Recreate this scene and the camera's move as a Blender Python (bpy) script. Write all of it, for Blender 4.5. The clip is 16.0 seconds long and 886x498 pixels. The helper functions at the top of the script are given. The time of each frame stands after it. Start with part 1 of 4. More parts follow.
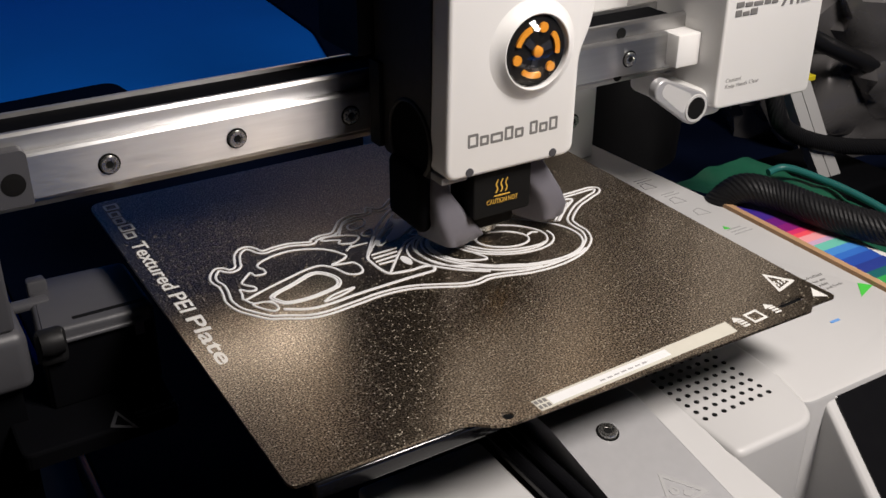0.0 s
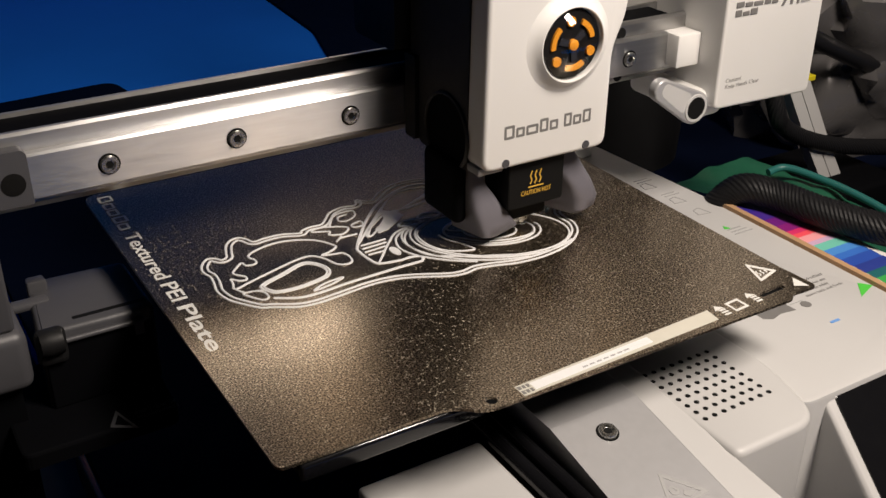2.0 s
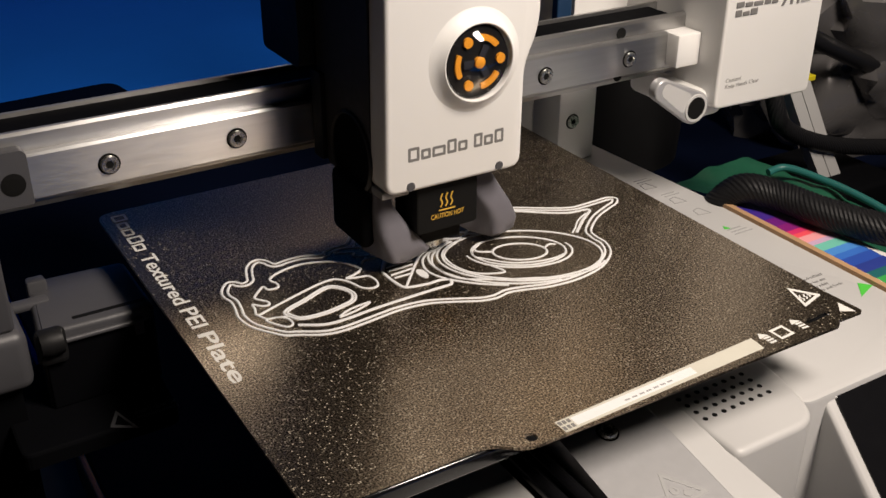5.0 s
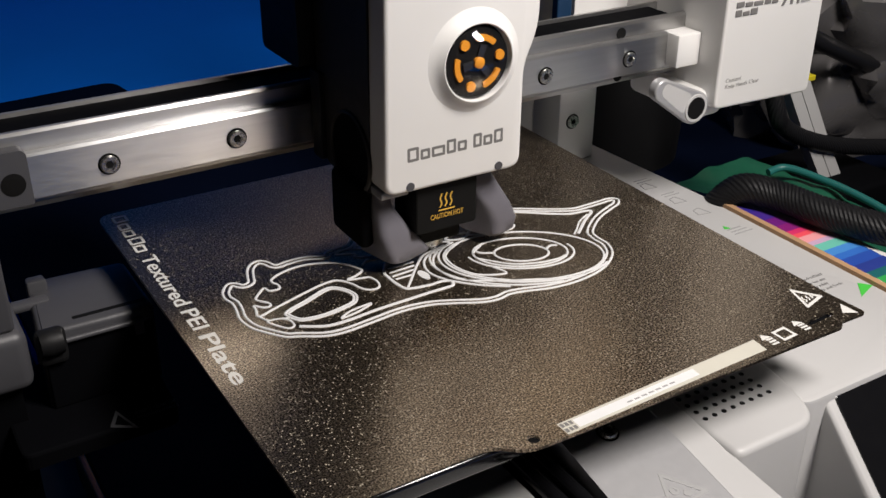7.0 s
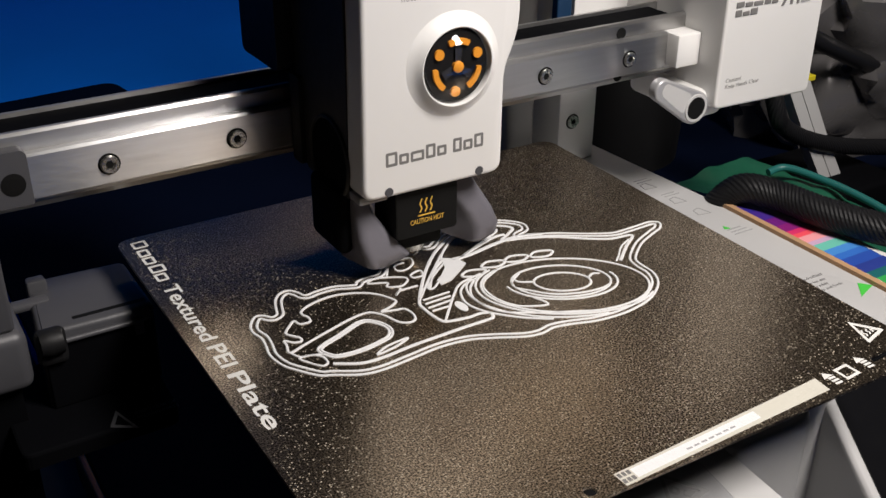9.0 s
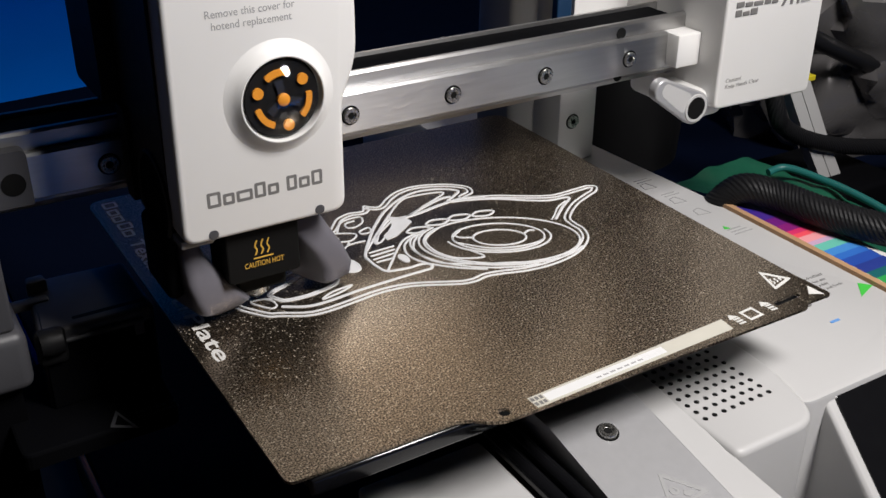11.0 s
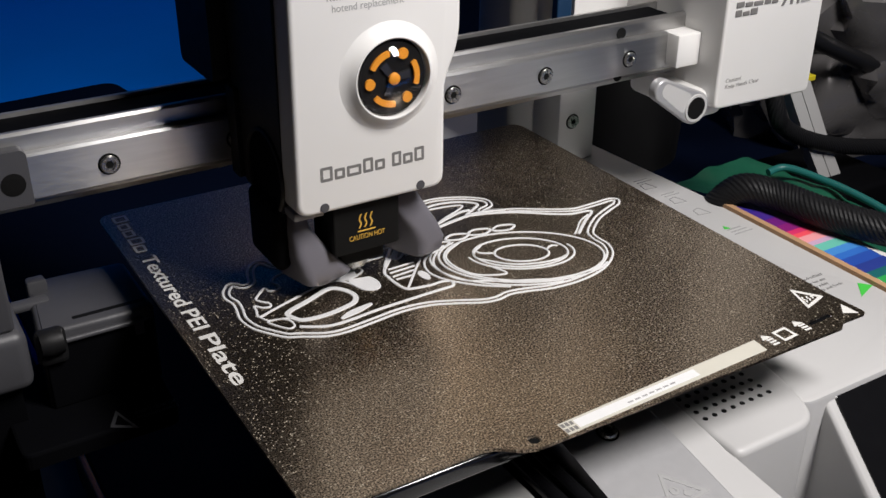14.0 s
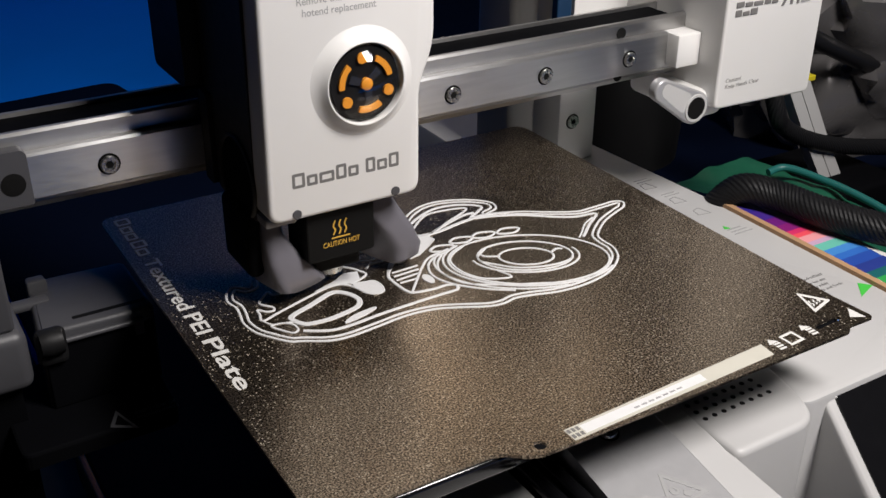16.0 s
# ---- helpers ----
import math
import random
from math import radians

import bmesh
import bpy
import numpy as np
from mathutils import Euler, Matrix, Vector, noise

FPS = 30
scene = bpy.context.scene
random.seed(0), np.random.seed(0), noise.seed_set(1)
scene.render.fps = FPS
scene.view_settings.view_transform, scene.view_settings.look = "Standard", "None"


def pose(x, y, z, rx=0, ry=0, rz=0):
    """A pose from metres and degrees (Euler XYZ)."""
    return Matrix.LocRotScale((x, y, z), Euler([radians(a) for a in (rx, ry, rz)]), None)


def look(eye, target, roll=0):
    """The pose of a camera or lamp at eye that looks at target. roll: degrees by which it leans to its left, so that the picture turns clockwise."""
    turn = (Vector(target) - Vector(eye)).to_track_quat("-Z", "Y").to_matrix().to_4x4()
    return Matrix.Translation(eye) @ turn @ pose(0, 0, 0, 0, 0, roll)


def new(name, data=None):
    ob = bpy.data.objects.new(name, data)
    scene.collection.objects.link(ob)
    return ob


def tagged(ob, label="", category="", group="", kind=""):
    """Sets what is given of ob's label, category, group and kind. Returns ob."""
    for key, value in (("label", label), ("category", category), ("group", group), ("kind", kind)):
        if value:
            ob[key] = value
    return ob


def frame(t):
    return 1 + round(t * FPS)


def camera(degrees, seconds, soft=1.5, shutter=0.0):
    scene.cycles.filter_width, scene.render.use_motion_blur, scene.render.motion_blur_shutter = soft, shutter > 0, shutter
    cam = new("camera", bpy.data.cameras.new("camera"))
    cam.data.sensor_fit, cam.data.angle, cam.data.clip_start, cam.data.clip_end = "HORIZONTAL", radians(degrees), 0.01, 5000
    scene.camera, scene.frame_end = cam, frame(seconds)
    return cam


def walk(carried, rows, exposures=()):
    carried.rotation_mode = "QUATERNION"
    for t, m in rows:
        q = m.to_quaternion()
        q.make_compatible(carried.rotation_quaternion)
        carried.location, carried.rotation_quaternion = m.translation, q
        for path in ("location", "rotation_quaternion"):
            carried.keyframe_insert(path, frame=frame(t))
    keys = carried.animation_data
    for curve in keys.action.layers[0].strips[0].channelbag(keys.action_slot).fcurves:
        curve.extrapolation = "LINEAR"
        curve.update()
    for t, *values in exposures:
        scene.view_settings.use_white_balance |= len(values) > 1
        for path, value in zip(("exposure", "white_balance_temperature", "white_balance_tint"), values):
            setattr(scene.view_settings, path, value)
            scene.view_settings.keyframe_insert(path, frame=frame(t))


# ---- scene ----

cam = camera(45.76, 16.0, soft=1.5, shutter=0.0)
EYE = (-0.0711, -0.1853, 0.1689)
AIM = (-0.0711 + 0.4617, -0.1853 + 0.7529, 0.1689 - 0.4690)
walk(cam, [(0, look(EYE, AIM, 0.384)), (16, look(EYE, AIM, 0.384))],
     exposures=[(0, 0.0, 6700, 11), (2.0, 0.0, 7300, 12), (4.2, 0.0, 7700, 13), (6.3, 0.0, 6600, 10), (9.2, 0.0, 6600, 10), (12, 0.0, 6250, 9), (16, 0.0, 6450, 10)])


# ---- light ----
def area(name, eye, target, size, watts, colour, size_y=None):
    lamp = bpy.data.lights.new(name, "AREA")
    lamp.energy, lamp.color, lamp.size = watts, colour, size
    if size_y:
        lamp.shape, lamp.size_y = "RECTANGLE", size_y
    ob = new(name, lamp)
    ob.matrix_world = look(eye, target)
    return ob


area("softbox_light", (0.238, -0.225, 0.45), (0.10, 0.06, 0.0), 0.13, 4.5, (1.0, 0.945, 0.91), 0.20)
area("back_light", (0.285, 0.38, 0.295), (0.06, 0.02, 0.0), 0.24, 0.140, (1.0, 0.83, 0.66), 0.07)

world = bpy.data.worlds.new("room_air")
scene.world = world
world.use_nodes = True
world.node_tree.nodes["Background"].inputs[0].default_value = (0.5, 0.6, 0.8, 1)
world.node_tree.nodes["Background"].inputs[1].default_value = 0.008


# ---- materials ----
def mat(name, colour, rough=0.5, metal=0.0, var=0.08, scale=40.0, bump=0.0, bscale=900.0, spec=0.5, coat=0.0, stretch=None, rvar=0.08, brushed=0.0):
    m = bpy.data.materials.new(name)
    m.use_nodes = True
    nt = m.node_tree
    b = nt.nodes["Principled BSDF"]
    b.inputs["Metallic"].default_value = metal
    b.inputs["Specular IOR Level"].default_value = spec
    b.inputs["Coat Weight"].default_value = coat
    if brushed:
        # drawn lengthwise along x, so the shine spreads upright
        tg = nt.nodes.new("ShaderNodeTangent")
        tg.direction_type, tg.axis = "RADIAL", "X"
        nt.links.new(tg.outputs[0], b.inputs["Tangent"])
        b.inputs["Anisotropic"].default_value = brushed
    co = nt.nodes.new("ShaderNodeTexCoord")
    mp = nt.nodes.new("ShaderNodeMapping")
    if stretch:
        mp.inputs["Scale"].default_value = stretch
    nt.links.new(co.outputs["Object"], mp.inputs["Vector"])
    n1 = nt.nodes.new("ShaderNodeTexNoise")
    n1.inputs["Scale"].default_value = scale
    n1.inputs["Detail"].default_value = 6
    nt.links.new(mp.outputs[0], n1.inputs["Vector"])
    mix = nt.nodes.new("ShaderNodeMix")
    mix.data_type = "RGBA"
    lo = [max(0, c * (1 - var)) for c in colour]
    hi = [min(1, c * (1 + var)) for c in colour]
    mix.inputs["A"].default_value = (*lo, 1)
    mix.inputs["B"].default_value = (*hi, 1)
    nt.links.new(n1.outputs["Fac"], mix.inputs["Factor"])
    nt.links.new(mix.outputs["Result"], b.inputs["Base Color"])
    mr = nt.nodes.new("ShaderNodeMapRange")
    mr.inputs["To Min"].default_value = max(0.02, rough - rvar)
    mr.inputs["To Max"].default_value = min(1, rough + rvar)
    n2 = nt.nodes.new("ShaderNodeTexNoise")
    n2.inputs["Scale"].default_value = scale * 4.3
    nt.links.new(mp.outputs[0], n2.inputs["Vector"])
    nt.links.new(n2.outputs["Fac"], mr.inputs["Value"])
    nt.links.new(mr.outputs[0], b.inputs["Roughness"])
    if bump:
        n3 = nt.nodes.new("ShaderNodeTexNoise")
        n3.inputs["Scale"].default_value = bscale
        n3.inputs["Detail"].default_value = 3
        nt.links.new(mp.outputs[0], n3.inputs["Vector"])
        bp = nt.nodes.new("ShaderNodeBump")
        bp.inputs["Strength"].default_value = bump
        bp.inputs["Distance"].default_value = 0.0004
        nt.links.new(n3.outputs["Fac"], bp.inputs["Height"])
        nt.links.new(bp.outputs[0], b.inputs["Normal"])
    return m


def pei_material():
    """Powder-coated spring steel: dark bronze grains, with glints painted in as pale flecks."""
    m = bpy.data.materials.new("textured_pei")
    m.use_nodes = True
    nt = m.node_tree
    b = nt.nodes["Principled BSDF"]
    co = nt.nodes.new("ShaderNodeTexCoord")
    fine = nt.nodes.new("ShaderNodeTexNoise")
    fine.inputs["Scale"].default_value, fine.inputs["Detail"].default_value = 1900, 2
    big = nt.nodes.new("ShaderNodeTexNoise")
    big.inputs["Scale"].default_value, big.inputs["Detail"].default_value = 30, 4
    cell = nt.nodes.new("ShaderNodeTexVoronoi")
    cell.inputs["Scale"].default_value = 1600
    for n in (fine, big, cell):
        nt.links.new(co.outputs["Object"], n.inputs["Vector"])
    ramp = nt.nodes.new("ShaderNodeValToRGB")
    e = ramp.color_ramp.elements
    e[0].position, e[0].color = 0.40, (0.060, 0.048, 0.036, 1)
    e[1].position, e[1].color = 0.70, (0.48, 0.385, 0.28, 1)
    nt.links.new(fine.outputs["Fac"], ramp.inputs["Fac"])
    sep = nt.nodes.new("ShaderNodeSeparateColor")
    nt.links.new(cell.outputs["Color"], sep.inputs[0])
    thr = nt.nodes.new("ShaderNodeMapRange")
    thr.inputs["From Min"].default_value, thr.inputs["From Max"].default_value = 0.69, 0.94
    nt.links.new(sep.outputs[0], thr.inputs["Value"])
    near = nt.nodes.new("ShaderNodeMapRange")
    near.inputs["From Min"].default_value, near.inputs["From Max"].default_value = 0.50, 0.15
    nt.links.new(cell.outputs["Distance"], near.inputs["Value"])
    mul = nt.nodes.new("ShaderNodeMath")
    mul.operation = "MULTIPLY"
    nt.links.new(thr.outputs[0], mul.inputs[0])
    nt.links.new(near.outputs[0], mul.inputs[1])
    mix = nt.nodes.new("ShaderNodeMix")
    mix.data_type = "RGBA"
    # pale colour paints the sparkle that tilted grains would catch
    mix.inputs["B"].default_value = (0.70, 0.61, 0.47, 1)
    nt.links.new(mul.outputs[0], mix.inputs["Factor"])
    nt.links.new(ramp.outputs[0], mix.inputs["A"])
    nt.links.new(mix.outputs["Result"], b.inputs["Base Color"])
    rr = nt.nodes.new("ShaderNodeMapRange")
    rr.inputs["To Min"].default_value, rr.inputs["To Max"].default_value = 0.26, 0.32
    nt.links.new(big.outputs["Fac"], rr.inputs["Value"])
    glint = nt.nodes.new("ShaderNodeMix")
    glint.inputs["B"].default_value = 0.7
    nt.links.new(mul.outputs[0], glint.inputs["Factor"])
    nt.links.new(rr.outputs[0], glint.inputs["A"])
    nt.links.new(glint.outputs["Result"], b.inputs["Roughness"])
    grain = nt.nodes.new("ShaderNodeMapRange")
    grain.inputs["To Min"].default_value, grain.inputs["To Max"].default_value = 0.95, 0.18
    nt.links.new(mul.outputs[0], grain.inputs["Value"])
    nt.links.new(grain.outputs[0], b.inputs["Metallic"])
    bp = nt.nodes.new("ShaderNodeBump")
    bp.inputs["Strength"].default_value, bp.inputs["Distance"].default_value = 0.18, 0.00008
    nt.links.new(fine.outputs["Fac"], bp.inputs["Height"])
    nt.links.new(bp.outputs[0], b.inputs["Normal"])
    return m


def glass_material():
    """Thin clear plastic: see-through, with a faint mirror-like sheen."""
    m = bpy.data.materials.new("clear_dome")
    m.use_nodes = True
    nt = m.node_tree
    out = nt.nodes["Material Output"]
    clear = nt.nodes.new("ShaderNodeBsdfTransparent")
    clear.inputs[0].default_value = (0.93, 0.93, 0.93, 1)
    shine = nt.nodes.new("ShaderNodeBsdfGlossy")
    shine.inputs["Roughness"].default_value = 0.04
    mix = nt.nodes.new("ShaderNodeMixShader")
    mix.inputs[0].default_value = 0.09
    nt.links.new(clear.outputs[0], mix.inputs[1])
    nt.links.new(shine.outputs[0], mix.inputs[2])
    nt.links.new(mix.outputs[0], out.inputs["Surface"])
    return m


WHITE = mat("white_plastic", (0.74, 0.73, 0.71), 0.42, var=0.03, scale=25, bump=0.12, bscale=3500)
OFFWHITE = mat("base_plastic", (0.49, 0.486, 0.482), 0.48, var=0.03, scale=20, bump=0.1, bscale=3000)
BLACK = mat("black_plastic", (0.008, 0.008, 0.0085), 0.5, var=0.3, scale=60, bump=0.15, bscale=2500, spec=0.25)
SIDE = mat("taupe_black_plastic", (0.022, 0.020, 0.019), 0.5, var=0.1, scale=60, bump=0.12, bscale=2600, spec=0.35)
GLOSSBLACK = mat("gloss_black", (0.006, 0.006, 0.007), 0.14, var=0.2, scale=30)
GREY = mat("grey_plastic", (0.135, 0.13, 0.15), 0.36, var=0.06, scale=60, bump=0.2, bscale=3000)
SMOKE = mat("smoke_grey_plastic", (0.060, 0.060, 0.066), 0.45, var=0.08, scale=60, bump=0.15, bscale=3000)
MIDGREY = mat("mid_grey_plastic", (0.27, 0.265, 0.26), 0.5, var=0.06, scale=60, bump=0.15, bscale=3000)
ALU = mat("brushed_aluminium", (0.48, 0.475, 0.47), 0.38, 1.0, var=0.14, scale=700, bump=0.06, bscale=1500, stretch=(0.03, 1, 1), brushed=0.75)
STEEL = mat("ground_steel_rail", (0.64, 0.64, 0.64), 0.36, 1.0, var=0.14, scale=900, bump=0.06, bscale=1800, stretch=(0.05, 1, 0.6), brushed=0.8)
SCREW = mat("screw_steel", (0.62, 0.61, 0.58), 0.28, 1.0, var=0.15, scale=400)
SPOKE = mat("dark_grey_gloss", (0.03, 0.03, 0.033), 0.25, var=0.1)
# near-black: the shade on these black parts is put into the colour
SHADEBLACK = mat("matt_black_shaded", (0.0014, 0.0015, 0.0022), 0.8, var=0.3, scale=60, spec=0.06)
DARK = mat("dark_hole", (0.005, 0.005, 0.005), 0.7, var=0.2, spec=0.15)
PANEL = mat("silver_cover", (0.46, 0.46, 0.47), 0.38, 0.45, var=0.06, scale=300, bump=0.1, bscale=2600)
PEI = pei_material()
PRINTW = mat("white_filament", (0.70, 0.70, 0.70), 0.38, var=0.05, scale=300, bump=0.3, bscale=1400)
INK = mat("pale_print_ink", (0.66, 0.65, 0.62), 0.55, var=0.08, scale=200)
INKWARM = mat("cream_label", (0.54, 0.52, 0.45), 0.5, var=0.06, scale=120)
INKGREY = mat("grey_ink", (0.16, 0.155, 0.15), 0.6, var=0.1)
INKSOFT = mat("soft_grey_ink", (0.33, 0.33, 0.33), 0.6, var=0.1)
INKDARK = mat("faint_dark_ink", (0.06, 0.06, 0.066), 0.6, var=0.1)
ORANGE = mat("orange_mark", (0.85, 0.33, 0.03), 0.45, var=0.05)
GOLD = mat("amber_ink", (0.72, 0.42, 0.06), 0.5, var=0.06)
GLASS = glass_material()
MAT_BLUE = mat("blue_cutting_mat", (0.001, 0.160, 0.72), 0.9, var=0.12, scale=8, bump=0.2, bscale=600, spec=0.05)
# the blue mat's shaded part, given a navy colour of its own
MATSHADE = mat("navy_mat_shade", (0.0004, 0.0024, 0.0110), 0.85, var=0.2, scale=12, bump=0.2, bscale=500, spec=0.06)
EDGEWOOD = mat("edge_wood", (0.20, 0.085, 0.02), 0.5, var=0.25, scale=60)
WOOD = mat("desk_wood", (0.012, 0.006, 0.003), 0.6, var=0.25, scale=30, stretch=(1, 0.1, 1))
CARDBOARD = mat("cardboard_edge", (0.42, 0.25, 0.13), 0.7, var=0.12, scale=90)
WALLM = mat("dark_room_wall", (0.05, 0.05, 0.055), 0.9, var=0.1, scale=2)
BRAID = mat("braided_sleeve", (0.007, 0.007, 0.008), 0.5, var=0.5, scale=700, spec=0.2)
RUBBER = mat("black_rubber_hose", (0.010, 0.010, 0.011), 0.32, var=0.2, scale=60)
TEAL = mat("teal_edge", (0.015, 0.13, 0.12), 0.4, var=0.1)
NOTEGREEN = mat("bright_green_ink", (0.06, 0.50, 0.06), 0.5, var=0.05)
NOTEBLUE = mat("light_blue_ink", (0.12, 0.30, 0.65), 0.5, var=0.05)
GREEN = mat("green_sheet", (0.006, 0.085, 0.046), 0.5, var=0.15, scale=40, bump=0.2, bscale=500)
BAG = mat("silver_grey_bag", (0.22, 0.21, 0.21), 0.26, 0.65, var=0.35, scale=14, bump=0.6, bscale=60)
YELLOW = mat("yellow_tape", (0.6, 0.5, 0.02), 0.5, var=0.1)
DKBLUE = mat("blue_anodised", (0.01, 0.04, 0.10), 0.4, 0.3, var=0.1)


# ---- mesh helpers ----
def part(name, bm, material, parent=None, label="", smooth=False):
    me = bpy.data.meshes.new(name)
    bmesh.ops.recalc_face_normals(bm, faces=bm.faces)
    bm.to_mesh(me)
    bm.free()
    if smooth:
        for f in me.polygons:
            f.use_smooth = True
        me.set_sharp_from_angle(angle=radians(38))
    me.materials.append(material)
    ob = new(name, me)
    if parent:
        ob.parent = parent
    if label:
        ob["label"] = label
    return ob


def box(x0, x1, y0, y1, z0, z1, bevel=0.0, seg=2, bm=None):
    tmp = bmesh.new()
    bmesh.ops.create_cube(tmp, size=1)
    bmesh.ops.scale(tmp, vec=(x1 - x0, y1 - y0, z1 - z0), verts=tmp.verts)
    bmesh.ops.translate(tmp, vec=((x0 + x1) / 2, (y0 + y1) / 2, (z0 + z1) / 2), verts=tmp.verts)
    if bevel:
        bmesh.ops.bevel(tmp, geom=tmp.edges[:], offset=bevel, segments=seg, profile=0.5, affect="EDGES")
    return merge(bm, tmp)


def merge(bm, tmp):
    if bm is None:
        return tmp
    me = bpy.data.meshes.new("tmp")
    tmp.to_mesh(me)
    tmp.free()
    bm.from_mesh(me)
    bpy.data.meshes.remove(me)
    return bm


def rounded(pts, radii, seg=5):
    """A polygon outline with each corner rounded."""
    out = []
    n = len(pts)
    for i in range(n):
        p, a, b = Vector(pts[i]), Vector(pts[i - 1]), Vector(pts[(i + 1) % n])
        r = radii[i] if isinstance(radii, (list, tuple)) else radii
        if r <= 0:
            out.append(tuple(p))
            continue
        u, v = (a - p).normalized(), (b - p).normalized()
        cut = min(r, (a - p).length * 0.49, (b - p).length * 0.49)
        s, e = p + u * cut, p + v * cut
        for k in range(seg + 1):
            w = k / seg
            out.append(tuple((1 - w) ** 2 * s + 2 * w * (1 - w) * p + w * w * e))
    return out


def prism(outline, z0, z1, axis="z", bevel=0.0, holes=(), seg=2, bm=None):
    """An outline (with holes) given thickness along an axis: z (x, y), y (x, z) or x (y, z)."""
    tmp = bmesh.new()
    edges = []
    for ring in (outline, *holes):
        vs = [tmp.verts.new((q[0], q[1], z1)) for q in ring]
        edges += [tmp.edges.new((vs[i], vs[(i + 1) % len(vs)])) for i in range(len(vs))]
    if holes:
        bmesh.ops.triangle_fill(tmp, use_beauty=True, use_dissolve=False, edges=edges)
    else:
        tmp.faces.new(vs)
    top = tmp.faces[:]
    ext = bmesh.ops.extrude_face_region(tmp, geom=top, use_keep_orig=True)
    bmesh.ops.translate(tmp, vec=(0, 0, z0 - z1), verts=[g for g in ext["geom"] if isinstance(g, bmesh.types.BMVert)])
    bmesh.ops.recalc_face_normals(tmp, faces=tmp.faces)
    if bevel:
        rim = [e for e in tmp.edges if len(e.link_faces) == 2 and e.calc_face_angle(0) > 1.2 and abs(e.verts[0].co.z - z1) < 1e-7 and abs(e.verts[1].co.z - z1) < 1e-7]
        bmesh.ops.bevel(tmp, geom=rim, offset=bevel, segments=seg, profile=0.5, affect="EDGES")
    if axis == "y":
        for v in tmp.verts:
            v.co = Vector((v.co.x, v.co.z, v.co.y))
    elif axis == "x":
        for v in tmp.verts:
            v.co = Vector((v.co.z, v.co.x, v.co.y))
    bmesh.ops.recalc_face_normals(tmp, faces=tmp.faces)
    return merge(bm, tmp)


def circle(cx, cy, r, n=24, ry=None):
    return [(cx + r * math.cos(2 * math.pi * k / n), cy + (ry or r) * math.sin(2 * math.pi * k / n)) for k in range(n)]


def lathe(profile, centre, axis="z", n=32, bm=None):
    """A turned body: (radius, height) pairs round an axis through the centre."""
    tmp = bmesh.new()
    rings = []
    for r, h in profile:
        if r < 1e-7:
            rings.append([tmp.verts.new((0, 0, h))])
        else:
            rings.append([tmp.verts.new((r * math.cos(2 * math.pi * k / n), r * math.sin(2 * math.pi * k / n), h)) for k in range(n)])
    for a, b in zip(rings, rings[1:]):
        for k in range(n):
            k2 = (k + 1) % n
            if len(a) == 1 and len(b) > 1:
                tmp.faces.new((a[0], b[k], b[k2]))
            elif len(b) == 1 and len(a) > 1:
                tmp.faces.new((a[k], a[k2], b[0]))
            elif len(a) > 1:
                tmp.faces.new((a[k], a[k2], b[k2], b[k]))
    for v in tmp.verts:
        x, y, z = v.co
        if axis == "y":
            v.co = (x, z, y)
        elif axis == "x":
            v.co = (z, x, y)
        v.co += Vector(centre)
    bmesh.ops.recalc_face_normals(tmp, faces=tmp.faces)
    return merge(bm, tmp)


def loft(rings, bm=None, cap=True):
    """Skin between rings of equal point counts."""
    tmp = bmesh.new()
    made = [[tmp.verts.new(q) for q in ring] for ring in rings]
    n = len(made[0])
    for a, b in zip(made, made[1:]):
        for k in range(n):
            tmp.faces.new((a[k], a[(k + 1) % n], b[(k + 1) % n], b[k]))
    if cap:
        tmp.faces.new(made[0][::-1])
        tmp.faces.new(made[-1])
    bmesh.ops.recalc_face_normals(tmp, faces=tmp.faces)
    return merge(bm, tmp)


def spline(pts, closed=False, step=6):
    """Smooth line through the points."""
    q = [Vector(p) for p in pts]
    n = len(q)
    out = []
    for i in range(n if closed else n - 1):
        if closed:
            a, b, c, d = q[i - 1], q[i], q[(i + 1) % n], q[(i + 2) % n]
        else:
            a, b, c, d = q[max(i - 1, 0)], q[i], q[i + 1], q[min(i + 2, n - 1)]
        for k in range(step):
            t = k / step
            out.append(0.5 * (2 * b + (c - a) * t + (2 * a - 5 * b + 4 * c - d) * t * t + (3 * b - a - 3 * c + d) * t ** 3))
    if not closed:
        out.append(q[-1])
    return out


def tube(pts, r, n=10, step=8, ridges=0.0, bm=None):
    path = spline([Vector(p) for p in pts], step=step)
    rings = []
    for i, c in enumerate(path):
        d = (path[min(i + 1, len(path) - 1)] - path[max(i - 1, 0)]).normalized()
        u = d.cross(Vector((0.02, 0.03, 1))).normalized()
        v = d.cross(u)
        rr = r * (1 + (ridges if i % 2 else 0))
        rings.append([c + rr * (u * math.cos(2 * math.pi * k / n) + v * math.sin(2 * math.pi * k / n)) for k in range(n)])
    return loft(rings, bm)


def weave(pts, r, n=28):
    """A braided sleeve: small raised strands that cross along a curved path."""
    path = spline([Vector(p) for p in pts], step=60)
    rows, gone = [path[0]], 0.0
    for p, q in zip(path, path[1:]):
        gone += (q - p).length
        if gone > 0.0009:
            rows.append(q)
            gone = 0.0
    rings = []
    for i, c in enumerate(rows):
        d = (rows[min(i + 1, len(rows) - 1)] - rows[max(i - 1, 0)]).normalized()
        u = d.cross(Vector((0.02, 0.03, 1))).normalized()
        v = d.cross(u)
        rings.append([c + r * (1.022 if (i + k) % 2 else 0.975) * (u * math.cos(2 * math.pi * k / n) + v * math.sin(2 * math.pi * k / n)) for k in range(n)])
    return loft(rings)


